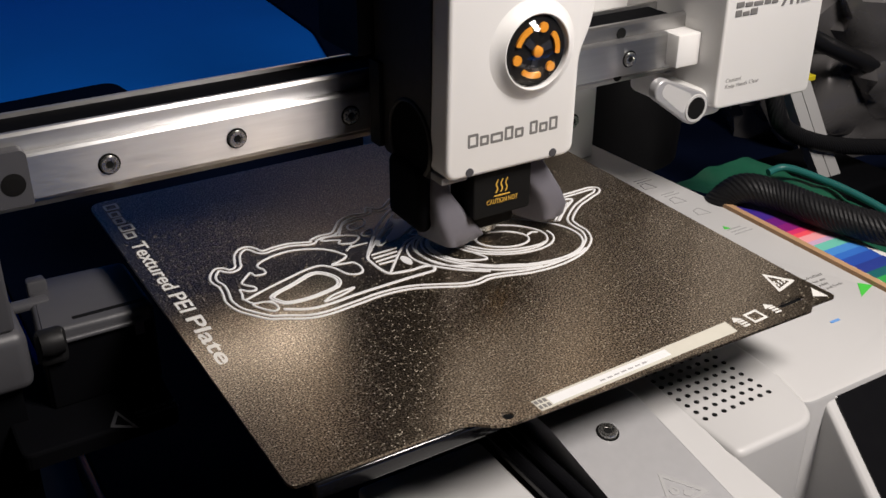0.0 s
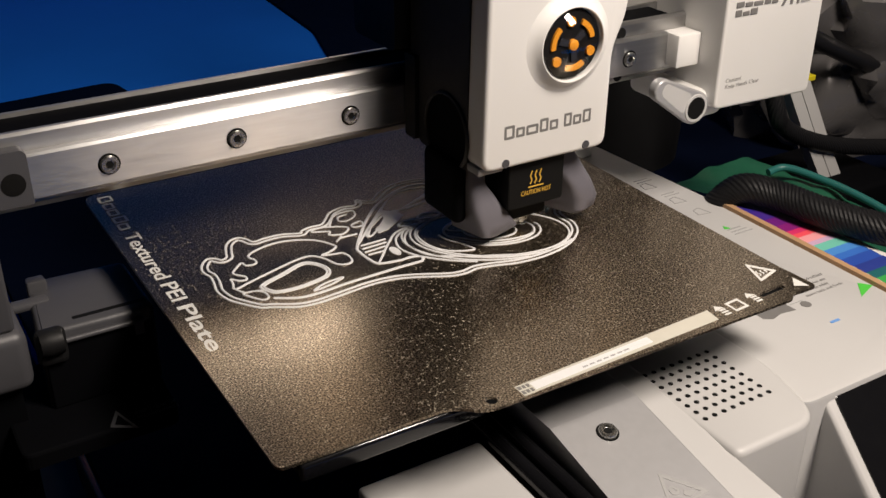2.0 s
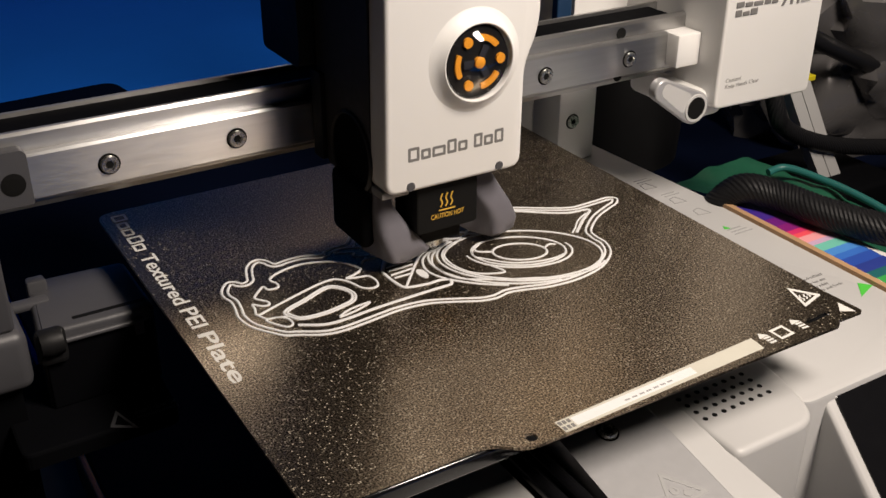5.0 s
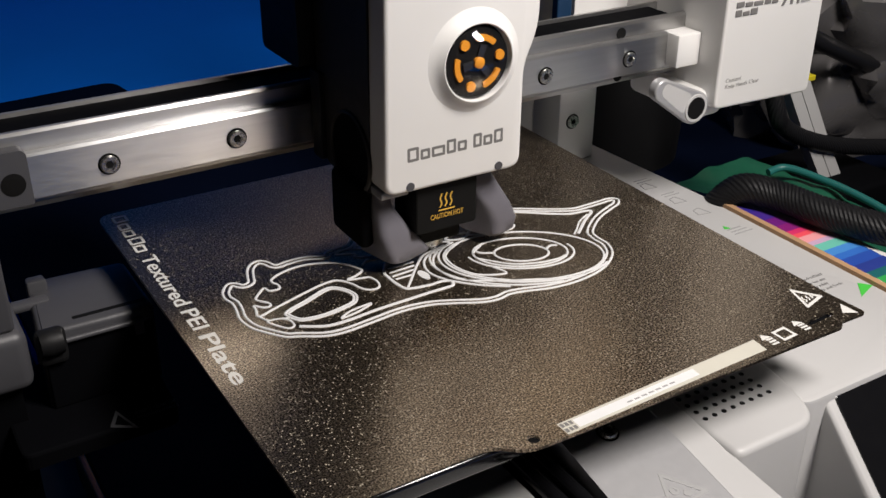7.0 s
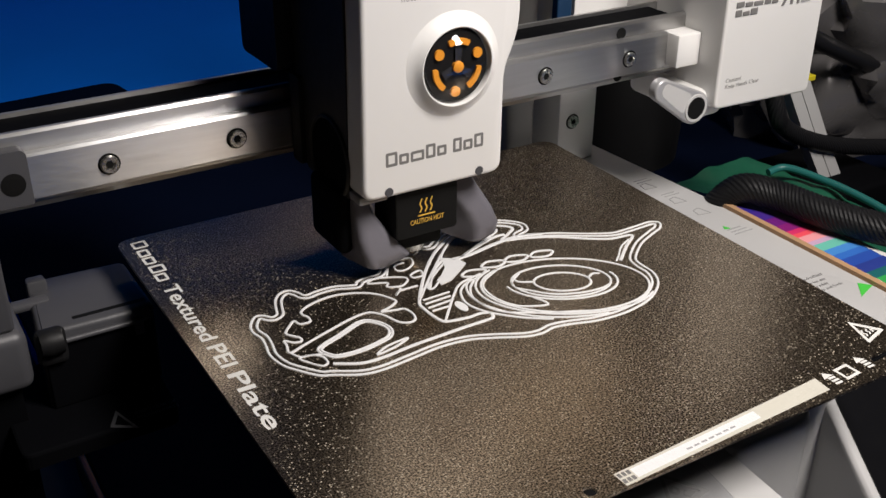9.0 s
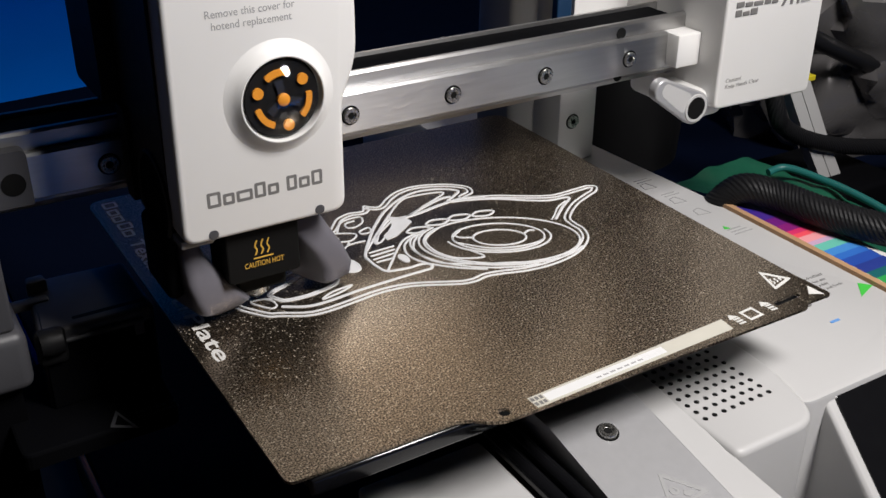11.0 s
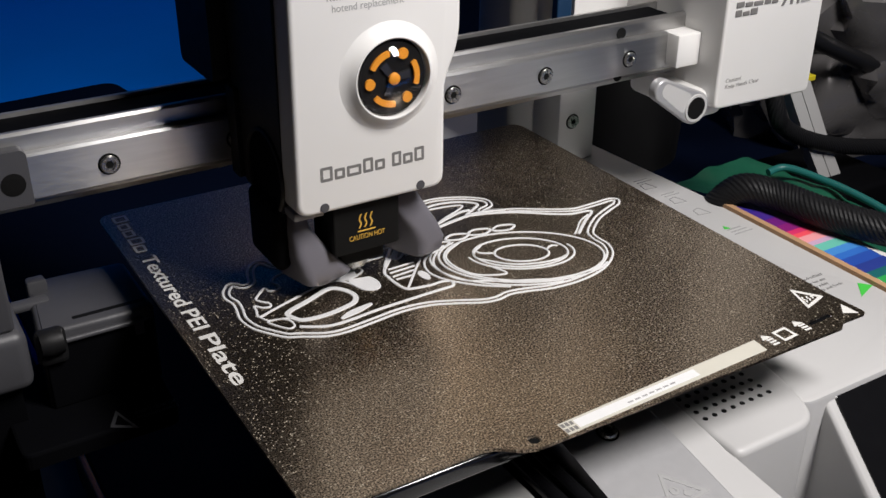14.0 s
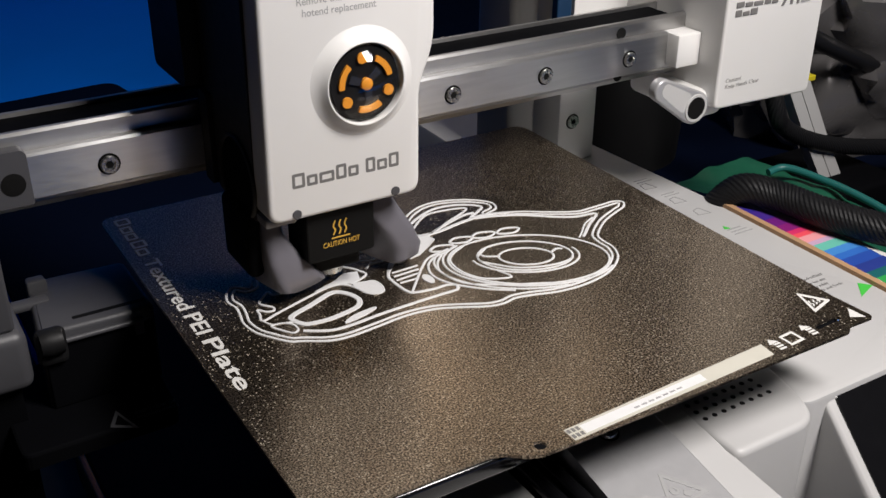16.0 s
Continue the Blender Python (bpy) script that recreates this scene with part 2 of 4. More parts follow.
def ribbon(pts, width, z0, height, closed=False, bm=None, shift=0.0, step=6):
    """An extruded bead of plastic along a line on the plate (millimetres in, metres out)."""
    path = [Vector((p.x, p.y)) * 0.001 for p in spline([Vector((*p, 0)) for p in pts], closed, step)]
    n = len(path)
    tmp = bmesh.new()
    rows = []
    for i, c in enumerate(path):
        a = path[(i - 1) % n] if closed else path[max(i - 1, 0)]
        b = path[(i + 1) % n] if closed else path[min(i + 1, n - 1)]
        d = (b - a).normalized()
        s = Vector((-d.y, d.x))
        c = c + s * shift * 0.001
        w = width * 0.0005 * (1 + 0.1 * noise.noise((c.x * 300, c.y * 300, shift)))
        rows.append([tmp.verts.new((*(c + s * k * w), z0 + h * height)) for k, h in ((-1, 0), (-0.8, 0.75), (-0.35, 1), (0.35, 1), (0.8, 0.75), (1, 0))])
    for i in range(n if closed else n - 1):
        a, b = rows[i], rows[(i + 1) % n]
        for k in range(5):
            tmp.faces.new((a[k], a[k + 1], b[k + 1], b[k]))
    if not closed:
        tmp.faces.new(rows[0])
        tmp.faces.new(rows[-1][::-1])
    return merge(bm, tmp)


def lettering(text, size, m, depth=0.00004, width=None, shear=0.0, bold=0.0):
    """Text as a mesh in the local x-y plane, its left end at the origin, placed by m."""
    cu = bpy.data.curves.new("lettering", "FONT")
    cu.body, cu.size, cu.extrude, cu.shear, cu.offset = text, size, depth, shear, bold
    cu.resolution_u = 3
    tmp = new("lettering", cu)
    bpy.context.view_layer.update()
    me = bpy.data.meshes.new_from_object(tmp.evaluated_get(bpy.context.evaluated_depsgraph_get()))
    bpy.data.objects.remove(tmp)
    bpy.data.curves.remove(cu)
    bm = bmesh.new()
    bm.from_mesh(me)
    bpy.data.meshes.remove(me)
    if width:
        span = max(v.co.x for v in bm.verts) - min(v.co.x for v in bm.verts)
        bmesh.ops.scale(bm, vec=(width / span, 1, 1), verts=bm.verts)
    bm.transform(m)
    return bm


def facing_front(x, y, z):
    """Local x to the right, local y up, on a face that looks to the front."""
    return pose(x, y, z, 90, 0, 0)


def hex_screw(name, x, y, z, r, parent, axis="y", sign=-1):
    """A socket-head screw in its bore: dark bore, rounded head, dark hexagon."""
    s = sign
    bore = part("bore", lathe([(r * 1.22, 0.0), (r * 1.22, s * 0.00012), (0, s * 0.00012)], (x, y, z), axis, 28), DARK, parent)
    head = part(name, lathe([(r, s * 0.0001), (r, s * 0.0008), (r * 0.9, s * 0.0012), (r * 0.58, s * 0.0012), (r * 0.5, s * 0.0006), (0, s * 0.0006)], (x, y, z), axis, 28), SCREW, parent, "steel socket-head screw", True)
    sock = part("hex_socket", lathe([(r * 0.46, s * 0.00062), (r * 0.46, s * 0.00075), (0, s * 0.00075)], (x, y, z), axis, 6), DARK, head)
    return head


def thing(name, label, category, **kw):
    return tagged(new(name), label, category, **kw)


# ---- room and desk ----
def room():
    bm = box(-2.5, 3.0, -2.5, 3.0, -0.14, -0.102)
    tagged(part("floor", bm, WOOD), "brown wooden desk top under the mat", "desk", kind="structure")
    bm = prism(rounded([(-0.0222, -0.6), (0.8, -0.6), (0.8, 0.949), (-0.0222, 0.949)], 0.01), -0.098, -0.09, bevel=0.001)
    tagged(part("blue_mat", bm, MAT_BLUE), "dark blue mat lying on the desk under the printer", "mat")
    # added navy sheet, outlined where the blue mat lies in shadow
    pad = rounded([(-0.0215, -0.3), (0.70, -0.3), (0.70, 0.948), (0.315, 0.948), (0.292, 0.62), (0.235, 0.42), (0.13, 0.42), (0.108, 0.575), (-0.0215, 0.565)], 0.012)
    tagged(part("dark_pad", prism(pad, -0.09, -0.0865, bevel=0.0008), MATSHADE), "dark navy sheet standing in for the shaded part of the blue mat", "pad")
    tagged(part("backdrop", box(-1.4, 2.2, 0.95, 0.97, -0.102, 1.5), MAT_BLUE), "plain blue cloth backdrop hanging behind the desk", "backdrop", kind="structure")
    bm = box(-0.0248, -0.0224, -0.6, 0.160, -0.102, -0.0862, 0.0006)
    tagged(part("wooden_edge", bm, EDGEWOOD), "thin brown wooden strip along the mat's edge", "trim", kind="structure")
    for name, a in (("wall_north", (-2.5, 3.0, 3.0, 3.1, -0.1, 2.4)), ("wall_south", (-2.5, 3.0, -2.6, -2.5, -0.1, 2.4)),
                    ("wall_west", (-2.6, -2.5, -2.5, 3.0, -0.1, 2.4)), ("wall_east", (3.0, 3.1, -2.5, 3.0, -0.1, 2.4))):
        tagged(part(name, box(*a), WALLM), "dark plain room wall", "wall", kind="structure")
    tagged(part("ceiling", box(-2.6, 3.1, -2.6, 3.1, 2.4, 2.5), WALLM), "dark plain ceiling", "ceiling", kind="structure")


room()


# ---- printer base ----
BASE_Z = -0.030


def printer_base():
    base = thing("printer_base", "off-white moulded plastic base of a desktop 3D printer", "printer base")
    deck = rounded([(0.168, -0.0145), (0.32, -0.0145), (0.32, 0.010), (0.2546, 0.012), (0.2535, 0.10), (0.2475, 0.19), (0.2475, 0.33), (0.186, 0.33), (0.186, 0.16), (0.150, 0.16), (0.150, 0.06), (0.168, 0.06)],
                   [0.006, 0.01, 0.0, 0.004, 0, 0, 0.01, 0.01, 0, 0, 0, 0.0])
    part("deck", prism(deck, -0.085, BASE_Z, bevel=0.0015), OFFWHITE, base, smooth=True)
    # vent housing, rounded at its front corner
    house = rounded([(0.1310, -0.0225), (0.1665, -0.0225), (0.1750, 0.004), (0.1750, 0.058), (0.1310, 0.058)], [0.004, 0.010, 0.016, 0.004, 0.004], 8)
    grid = []
    for j in range(8):
        for i in range(8):
            grid.append((0.1350 + 0.00393 * i - 0.0001 * j, -0.0047 + 0.0039 * j))
    house_ob = part("vent_housing", prism(house, -0.085, BASE_Z + 0.0012, bevel=0.0022, seg=4), OFFWHITE, base, smooth=True)
    for cx, cy in grid:
        part("vent_hole", lathe([(0.0009, 0), (0.0009, 0.00012), (0, 0.00012)], (cx, cy, BASE_Z + 0.0012), "z", 14), DARK, house_ob)
    # ledge between cover and housing
    part("ledge", prism([(0.06, -0.0262), (0.018, -0.0262), (-0.020, -0.0306), (-0.09, -0.0360), (-0.09, -0.08), (0.06, -0.08)], 0.1188, 0.1318, axis="x", bevel=0.0008), OFFWHITE, base)
    # sloping screen pod
    prof = [(-0.0112, -0.0300), (-0.0652, -0.084), (-0.0652, -0.085), (-0.0112, -0.085)]
    part("screen_pod", prism(prof, 0.32, 0.1790, axis="x", bevel=0.0022, seg=4), OFFWHITE, base, smooth=True)
    scr = part("screen", prism(rounded([(0, 0), (0.13, 0), (0.13, -0.07), (0, -0.07)], 0.004), 0, 0.0008, bevel=0.0003), GLOSSBLACK, base, "glossy black touch screen, switched dark")
    scr.matrix_local = pose(0.1832, -0.0126, -0.0315, 45, 0, 0)
    # front white block to the left of the rods
    part("left_block", box(0.030, 0.0718, -0.09, 0.026, -0.085, -0.032, 0.0015, 3), OFFWHITE, base, smooth=True)
    # printed notes on the deck
    for x, y, n in ((0.236, 0.0870, 3), (0.2355, 0.1275, 2), (0.2345, 0.1450, 2)):
        for i in range(n):
            part("note_bar", box(x, x + 0.0075 + 0.0012 * ((i * 7) % 3), y - 0.0022 * i, y - 0.0022 * i + 0.0007, BASE_Z, BASE_Z + 0.00012), INKSOFT, base)
    for x, y in ((0.2355, 0.104), (0.2345, 0.118), (0.2330, 0.136)):
        part("note_sketch", prism(rounded([(x, y), (x + 0.007, y - 0.001), (x + 0.005, y + 0.006), (x + 0.001, y + 0.005)], 0.001), BASE_Z, BASE_Z + 0.00012, holes=[[(x + 0.0006, y + 0.0004), (x + 0.0062, y - 0.0003), (x + 0.0046, y + 0.0054), (x + 0.0014, y + 0.0045)]]), INKSOFT, base)
    part("blue_note", box(0.2149, 0.2194, 0.0144, 0.0156, BASE_Z, BASE_Z + 0.00012), NOTEBLUE, base)
    part("green_note", prism([(0.2466, 0.0294), (0.2501, 0.0252), (0.2395, 0.0216)], BASE_Z, BASE_Z + 0.00014), NOTEGREEN, base, "bright green printed triangle")
    part("green_note", prism([(0.1956, 0.0360), (0.2111, 0.0360), (0.2120, 0.0406), (0.1956, 0.0406)], BASE_Z, BASE_Z + 0.00014), NOTEGREEN, base, "bright green printed block")
    part("green_note", prism([(0.2355, 0.0885), (0.2385, 0.088), (0.2370, 0.0912)], BASE_Z, BASE_Z + 0.00014), NOTEGREEN, base)
    part("printed_bracket", prism([(0.1958, 0.0358), (0.2105, 0.0356), (0.2110, 0.0275), (0.2040, 0.0285), (0.1990, 0.0272), (0.1959, 0.0290)], BASE_Z, BASE_Z + 0.00012), INKGREY, base)
    part("printed_knob", prism(circle(0.2172, 0.0285, 0.0022, 8), BASE_Z, BASE_Z + 0.00012), INKGREY, base)
    for y in (0.0310, 0.0345):
        part("printed_line", box(0.2112, 0.2185, y, y + 0.0003, BASE_Z, BASE_Z + 0.00012), INKSOFT, base)
    for words, x, y, w in (("front of and behind", 0.2217, 0.0408, 0.0186), ("the printer for the", 0.2215, 0.0375, 0.0170), ("heatbed to safely", 0.2216, 0.0346, 0.0152), ("move back and forth", 0.2218, 0.0318, 0.0195)):
        part("note_text", lettering(words, 0.0023, pose(x, y, BASE_Z + 0.00005), width=w), INKGREY, base, "small dark printed note")

    cover = thing("guide_cover", "silver-grey bed guide cover with a screw and warning triangle", "cover")
    part("plate", prism([(0.16, -0.022), (0.009, -0.022), (-0.09, -0.0418), (-0.09, -0.055), (0.16, -0.055)], 0.0853, 0.1186, axis="x", bevel=0.0008), PANEL, cover)
    # marks lie on the sloping front part
    slope = pose(0, 0, -0.0238, math.degrees(math.atan(0.2)), 0, 0)

    def on_slope(name, bm, material, label=""):
        bm.transform(slope)
        return part(name, bm, material, cover, label)
    hex_screw("screw", 0.1003, 0.0007, 0.0, 0.0029, cover, "z", 1)
    for ob in [c for c in cover.children_recursive if c.name.split(".")[0] in ("bore", "screw", "hex_socket")]:
        ob.data.transform(slope)
    on_slope("warning_triangle", prism(rounded([(0.1039, -0.0178), (0.1138, -0.0297), (0.0979, -0.0315)], 0.0012), 0, 0.00012, holes=[[(0.1041, -0.0202), (0.1111, -0.0287), (0.0998, -0.0300)]]), INKSOFT, "grey printed warning triangle")
    on_slope("gear_mark", prism(circle(0.1041, -0.0252, 0.0016, 14), 0, 0.0001, holes=[circle(0.1041, -0.0252, 0.0006, 10)]), INKSOFT)
    on_slope("gear_mark", prism(circle(0.1022, -0.0285, 0.0014, 14), 0, 0.0001, holes=[circle(0.1022, -0.0285, 0.0006, 10)]), INKSOFT)
    on_slope("finger_mark", prism([(0.1067, -0.0261), (0.1097, -0.0282), (0.1067, -0.0289), (0.1056, -0.0273)], 0, 0.0001), INKSOFT)

    rods = thing("bed_guide", "black linear guide rods running under the print bed", "guide rail")
    for x, z, r in ((0.0758, -0.0318, 0.0027), (0.0818, -0.0310, 0.0025)):
        part("rod", tube([(x, -0.09, z), (x, 0.0, z), (x, 0.1, z), (x, 0.2, z)], r, 14, 2), GLOSSBLACK, rods, smooth=True)
    part("channel", box(0.0722, 0.0851, -0.09, 0.2, -0.06, -0.0365, 0.0008), BLACK, rods)

    left = thing("left_base_arm", "dark grey plastic arm of the printer base beside the bed", "printer base")
    part("upper_block", box(-0.13, -0.0405, 0.114, 0.165, -0.0045, 0.060, 0.0012, 3), SMOKE, left, smooth=True)
    part("lower_block", box(-0.13, -0.0378, 0.112, 0.150, -0.0260, -0.0046, 0.004, 4), SMOKE, left, smooth=True)
    # near-black pedestal and bracket, with the shade under the arm in the colour
    part("pedestal", box(-0.13, -0.0420, 0.118, 0.150, -0.0900, -0.0260), SHADEBLACK, left)
    part("under_bracket", prism(rounded([(-0.048, 0.099), (0.002, 0.099), (0.004, 0.150), (-0.048, 0.150)], 0.004), -0.046, -0.0402, bevel=0.001), SHADEBLACK, left)
    tri = [(-0.0205, 0.1005), (-0.0125, 0.0955), (-0.0165, 0.1085)]
    tin = [(-0.0190, 0.1010), (-0.0140, 0.0978), (-0.0165, 0.1060)]
    part("warning_triangle", prism(tri, -0.0402, -0.04005, holes=[tin]), INKDARK, left, "faint warning triangle")
    for words, y in (("KEEP CLEAR OF", 0.1032), ("MOVING PARTS", 0.1004)):
        part("warning_text", lettering(words, 0.0021, pose(-0.0115, y, -0.0401), width=0.0135), INKDARK, left, "faint warning lettering")


printer_base()


# ---- purge wiper ----
def wiper():
    w = thing("purge_wiper", "grey plastic purge wiper box with a slotted lid beside the bed", "wiper")
    part("body", prism(rounded([(-0.034, 0.1200), (0.0036, 0.1190), (0.0034, 0.1550), (-0.030, 0.157)], [0.002, 0.004, 0.003, 0.002]), -0.040, -0.0113, bevel=0.0018, seg=4), SMOKE, w, smooth=True)
    part("slot", box(-0.022, 0.0018, 0.1236, 0.1256, -0.0114, -0.01125), DARK, w)
    part("hatch", box(-0.0040, -0.0010, 0.1184, 0.1198, -0.0205, -0.0160, 0.0003), GREY, w)
    part("post", prism(rounded([(-0.0310, 0.1470), (-0.0242, 0.1470), (-0.0248, 0.1520), (-0.0305, 0.1520)], 0.001), -0.0125, -0.0072, bevel=0.0008), SMOKE, w, smooth=True)
    part("lip", box(-0.046, -0.0255, 0.1395, 0.1445, -0.0135, -0.0105, 0.0012), SMOKE, w, smooth=True)
    # apron is near-black, the shade below the lid put into its colour
    part("apron", box(-0.033, 0.0020, 0.1190, 0.1205, -0.040, -0.0160, 0.0004), SHADEBLACK, w, "black apron with shade put into its colour")
    part("roller", tube([(-0.026, 0.1185, -0.0152), (-0.015, 0.1185, -0.0152), (-0.001, 0.1185, -0.0152)], 0.0010, 10, 2), SMOKE, w, smooth=True)
    part("clip", lathe([(0.0, -0.003), (0.0042, -0.003), (0.0048, 0), (0.0042, 0.004), (0, 0.004)], (-0.0312, 0.118, -0.0140), "x", 16), BLACK, w, smooth=True)
    part("clip", box(-0.0355, -0.0258, 0.1165, 0.121, -0.0225, -0.0094, 0.0022, 3), BLACK, w)


wiper()


# ---- gantry ----
RY = 0.1200


def gantry():
    beam = thing("gantry_beam", "brushed aluminium gantry beam with a steel linear rail", "rail")
    prof = [(0.1235, 0.0318), (0.1235, 0.0535), (0.1242, 0.0545), (0.1256, 0.0545), (0.1256, 0.0505), (0.1412, 0.0505), (0.1412, 0.0545), (0.1427, 0.0545), (0.1435, 0.0535), (0.1435, 0.0305), (0.1265, 0.0290)]
    part("extrusion", prism(prof, -0.09, 0.2337, axis="x"), ALU, beam)
    part("belt", box(-0.09, 0.229, 0.1258, 0.1410, 0.0506, 0.0532), SHADEBLACK, beam, "black toothed drive belt")
    rail = part("rail", prism([(RY, 0.0345), (RY, 0.0478), (RY + 0.0008, 0.0486), (0.1234, 0.0486), (0.1234, 0.0468), (0.1226, 0.0462), (0.1226, 0.0365), (0.1234, 0.0360), (0.1234, 0.0340), (RY + 0.0005, 0.0340)], -0.0275, 0.2265, axis="x"), STEEL, beam, "ground steel linear rail")
    for k in range(6):
        hex_screw("screw", -0.0038 + 0.0412 * k, RY, 0.0407, 0.00285, beam)
    part("upper_hole", lathe([(0.0024, 0), (0.0024, -0.0001), (0, -0.0001)], (0.1998, 0.1234, 0.0504), "y", 20), DARK, beam)
    part("lower_hole", lathe([(0.0022, 0), (0.0022, -0.0001), (0, -0.0001)], (0.1998, 0.1234, 0.0330), "y", 20), DARK, beam)
    clamp = part("end_clamp", prism(rounded([(-0.075, 0.0335), (-0.0272, 0.0335), (-0.0272, 0.0496), (-0.0285, 0.0508), (-0.075, 0.0512)], 0.0006), RY - 0.0015, 0.1234, axis="y"), SMOKE, beam, "grey end clamp with a dark screw hole")
    part("clamp_screw", lathe([(0.0036, 0), (0.0036, -0.0001), (0.002, -0.0002), (0, -0.0002)], (-0.0322, RY - 0.0015, 0.0407), "y", 22), DARK, clamp)
    stop = part("end_stop", box(0.2215, 0.2336, 0.1135, 0.1235, 0.0352, 0.0487, 0.0007), WHITE, beam, "white end stop block", True)

    motor = thing("gantry_housing", "white plastic gantry motor housing with grey lettering", "printer housing")
    sh = rounded([(0.2338, 0.0190), (0.2892, 0.0172), (0.2892, 0.140), (0.2338, 0.140)], [0.0028, 0.003, 0.003, 0.003])
    part("shell", prism([(x, z) for x, z in sh], 0.165, 0.1018, axis="y", bevel=0.0012, seg=3), WHITE, motor, smooth=True)
    for x, z, w, h in ((0.2386, 0.0603, 0.0042, 0.0022), (0.2435, 0.0601, 0.0040, 0.0018), (0.2482, 0.0599, 0.0050, 0.0018), (0.2540, 0.0598, 0.0036, 0.0024), (0.2582, 0.0596, 0.0034, 0.0018),
                       (0.2386, 0.0567, 0.0034, 0.0026), (0.2426, 0.0566, 0.0036, 0.0018), (0.2468, 0.0565, 0.0038, 0.0026)):
        part("logo_bar", box(x, x + w, 0.1014, 0.1019, z, z + h, 0.0003), INKGREY, motor)
    part("model_mark", prism([(0.2640, 0.0580), (0.2652, 0.0580), (0.2672, 0.0612), (0.2690, 0.0612), (0.2690, 0.0580), (0.2702, 0.0580), (0.2702, 0.0660), (0.2680, 0.0660)], 0.1014, 0.1019, axis="y"), INKGREY, motor, "grey model mark")
    part("model_mark", box(0.2728, 0.2740, 0.1014, 0.1019, 0.0578, 0.0660), INKGREY, motor)
    part("model_badge", box(0.2752, 0.2805, 0.1014, 0.1019, 0.0580, 0.0612), INKSOFT, motor)
    for words, z, w in (("Caution!", 0.0298, 0.0085), ("Keep Hands Clear", 0.0272, 0.0190)):
        part("caution_text", lettering(words, 0.0024, facing_front(0.2382, 0.10175, z), width=w), INKGREY, motor, "small grey lettering")
    # lug with a bore under the housing
    ax, az, bx, bz, ra, rb = 0.2080, 0.0308, 0.2262, 0.0205, 0.0046, 0.0070
    tilt = math.atan2(bz - az, bx - ax)

    def stadium(k):
        left = [(ax + ra * k * math.cos(tilt + radians(a)), az + ra * k * math.sin(tilt + radians(a))) for a in range(95, 266, 17)]
        right = [(bx + rb * k * math.cos(tilt + radians(a)), bz + rb * k * math.sin(tilt + radians(a))) for a in range(-85, 86, 17)]
        return left + right
    lug = part("lug", prism(stadium(1.0), 0.1085, 0.1045, axis="y", bevel=0.0009, seg=3), PANEL, motor, smooth=True)
    part("lug_face", prism([(ax + (x - ax) * 0.55 + 0.0015, az + (z - az) * 0.62 - 0.0002) for x, z in stadium(1.0)], 0.1046, 0.10442, axis="y"), OFFWHITE, lug)
    part("lug_rim", lathe([(0.0060, 0), (0.0058, -0.0004), (0.0048, -0.0004), (0.0046, 0)], (bx, 0.1045, bz), "y", 28), OFFWHITE, lug, smooth=True)
    part("lug_hole", lathe([(0.0046, 0), (0.0046, -0.0002), (0, -0.0002)], (bx, 0.1044, bz), "y", 24), DARK, lug)
    part("lug_arm", box(0.2290, 0.2440, 0.1062, 0.150, 0.0140, 0.0260, 0.0035, 3), WHITE, motor, smooth=True)

    col = thing("gantry_column", "white square gantry column standing on the printer base", "column")
    part("post", box(0.2150, 0.2366, 0.1786, 0.205, BASE_Z, 0.16, 0.0012), WHITE, col, smooth=True)
    hex_screw("screw", 0.2229, 0.1786, -0.0091, 0.0030, col)
    rear = thing("rear_column", "grey-white rear gantry post behind the bed", "column")
    part("post", prism(rounded([(0.1950, 0.190), (0.2100, 0.190), (0.2100, 0.22), (0.1950, 0.22)], 0.004), BASE_Z, 0.16), MIDGREY, rear, smooth=True)
    br = thing("column_bracket", "white metal bracket plate with a round hole", "bracket")
    part("bracket", prism([(0.205, 0.0360), (0.25, 0.0360), (0.25, 0.09), (0.205, 0.09)], 0.160, 0.164, axis="y", holes=[circle(0.2125, 0.0405, 0.0022)]), WHITE, br)
    part("blue_bar", box(0.1960, 0.2035, 0.160, 0.164, 0.030, 0.12, 0.0005), DKBLUE, br, "dark blue bar")


gantry()


# ---- bed, plate and print (in the space of the plate; keyed to run front to back) ----
bed = thing("heated_bed", "black heated print bed with a glossy front edge", "print bed")
part("bed_slab", prism(rounded([(0.0070, 0.0012), (0.180, 0.0012), (0.180, 0.180), (0.0070, 0.180)], 0.004), -0.0075, -0.0010, bevel=0.0008), BLACK, bed)
part("front_trim", box(0.006, 0.062, -0.0006, 0.0030, -0.0070, -0.0012, 0.0012, 3), GLOSSBLACK, bed, "glossy black front trim", True)
part("carriage", box(0.062, 0.125, 0.03, 0.15, -0.0215, -0.0075, 0.001), BLACK, bed)

plate = thing("build_plate", "dark bronze textured steel build plate with pale printed markings", "build plate")
outline = rounded([(0.0, 0.0), (0.0500, 0.0), (0.0560, -0.0052), (0.0600, -0.0066), (0.1730, -0.0072), (0.1752, -0.0050), (0.1862, -0.0052), (0.1856, 0.004), (0.1851, 0.01), (0.1853, 0.1827), (0.0, 0.1827)],
                  [0.003, 0.004, 0.002, 0.003, 0.0015, 0.001, 0.002, 0.002, 0.002, 0.006, 0.006])
slot = rounded([(0.1655, -0.0015), (0.1765, -0.0010), (0.1765, 0.0012), (0.1655, 0.0007)], 0.0008, 3)
sheet = part("sheet", prism(outline, -0.0009, 0.0, holes=[circle(0.0612, -0.0030, 0.0017, 20), slot]), PEI, plate)
Z0 = 0.00002


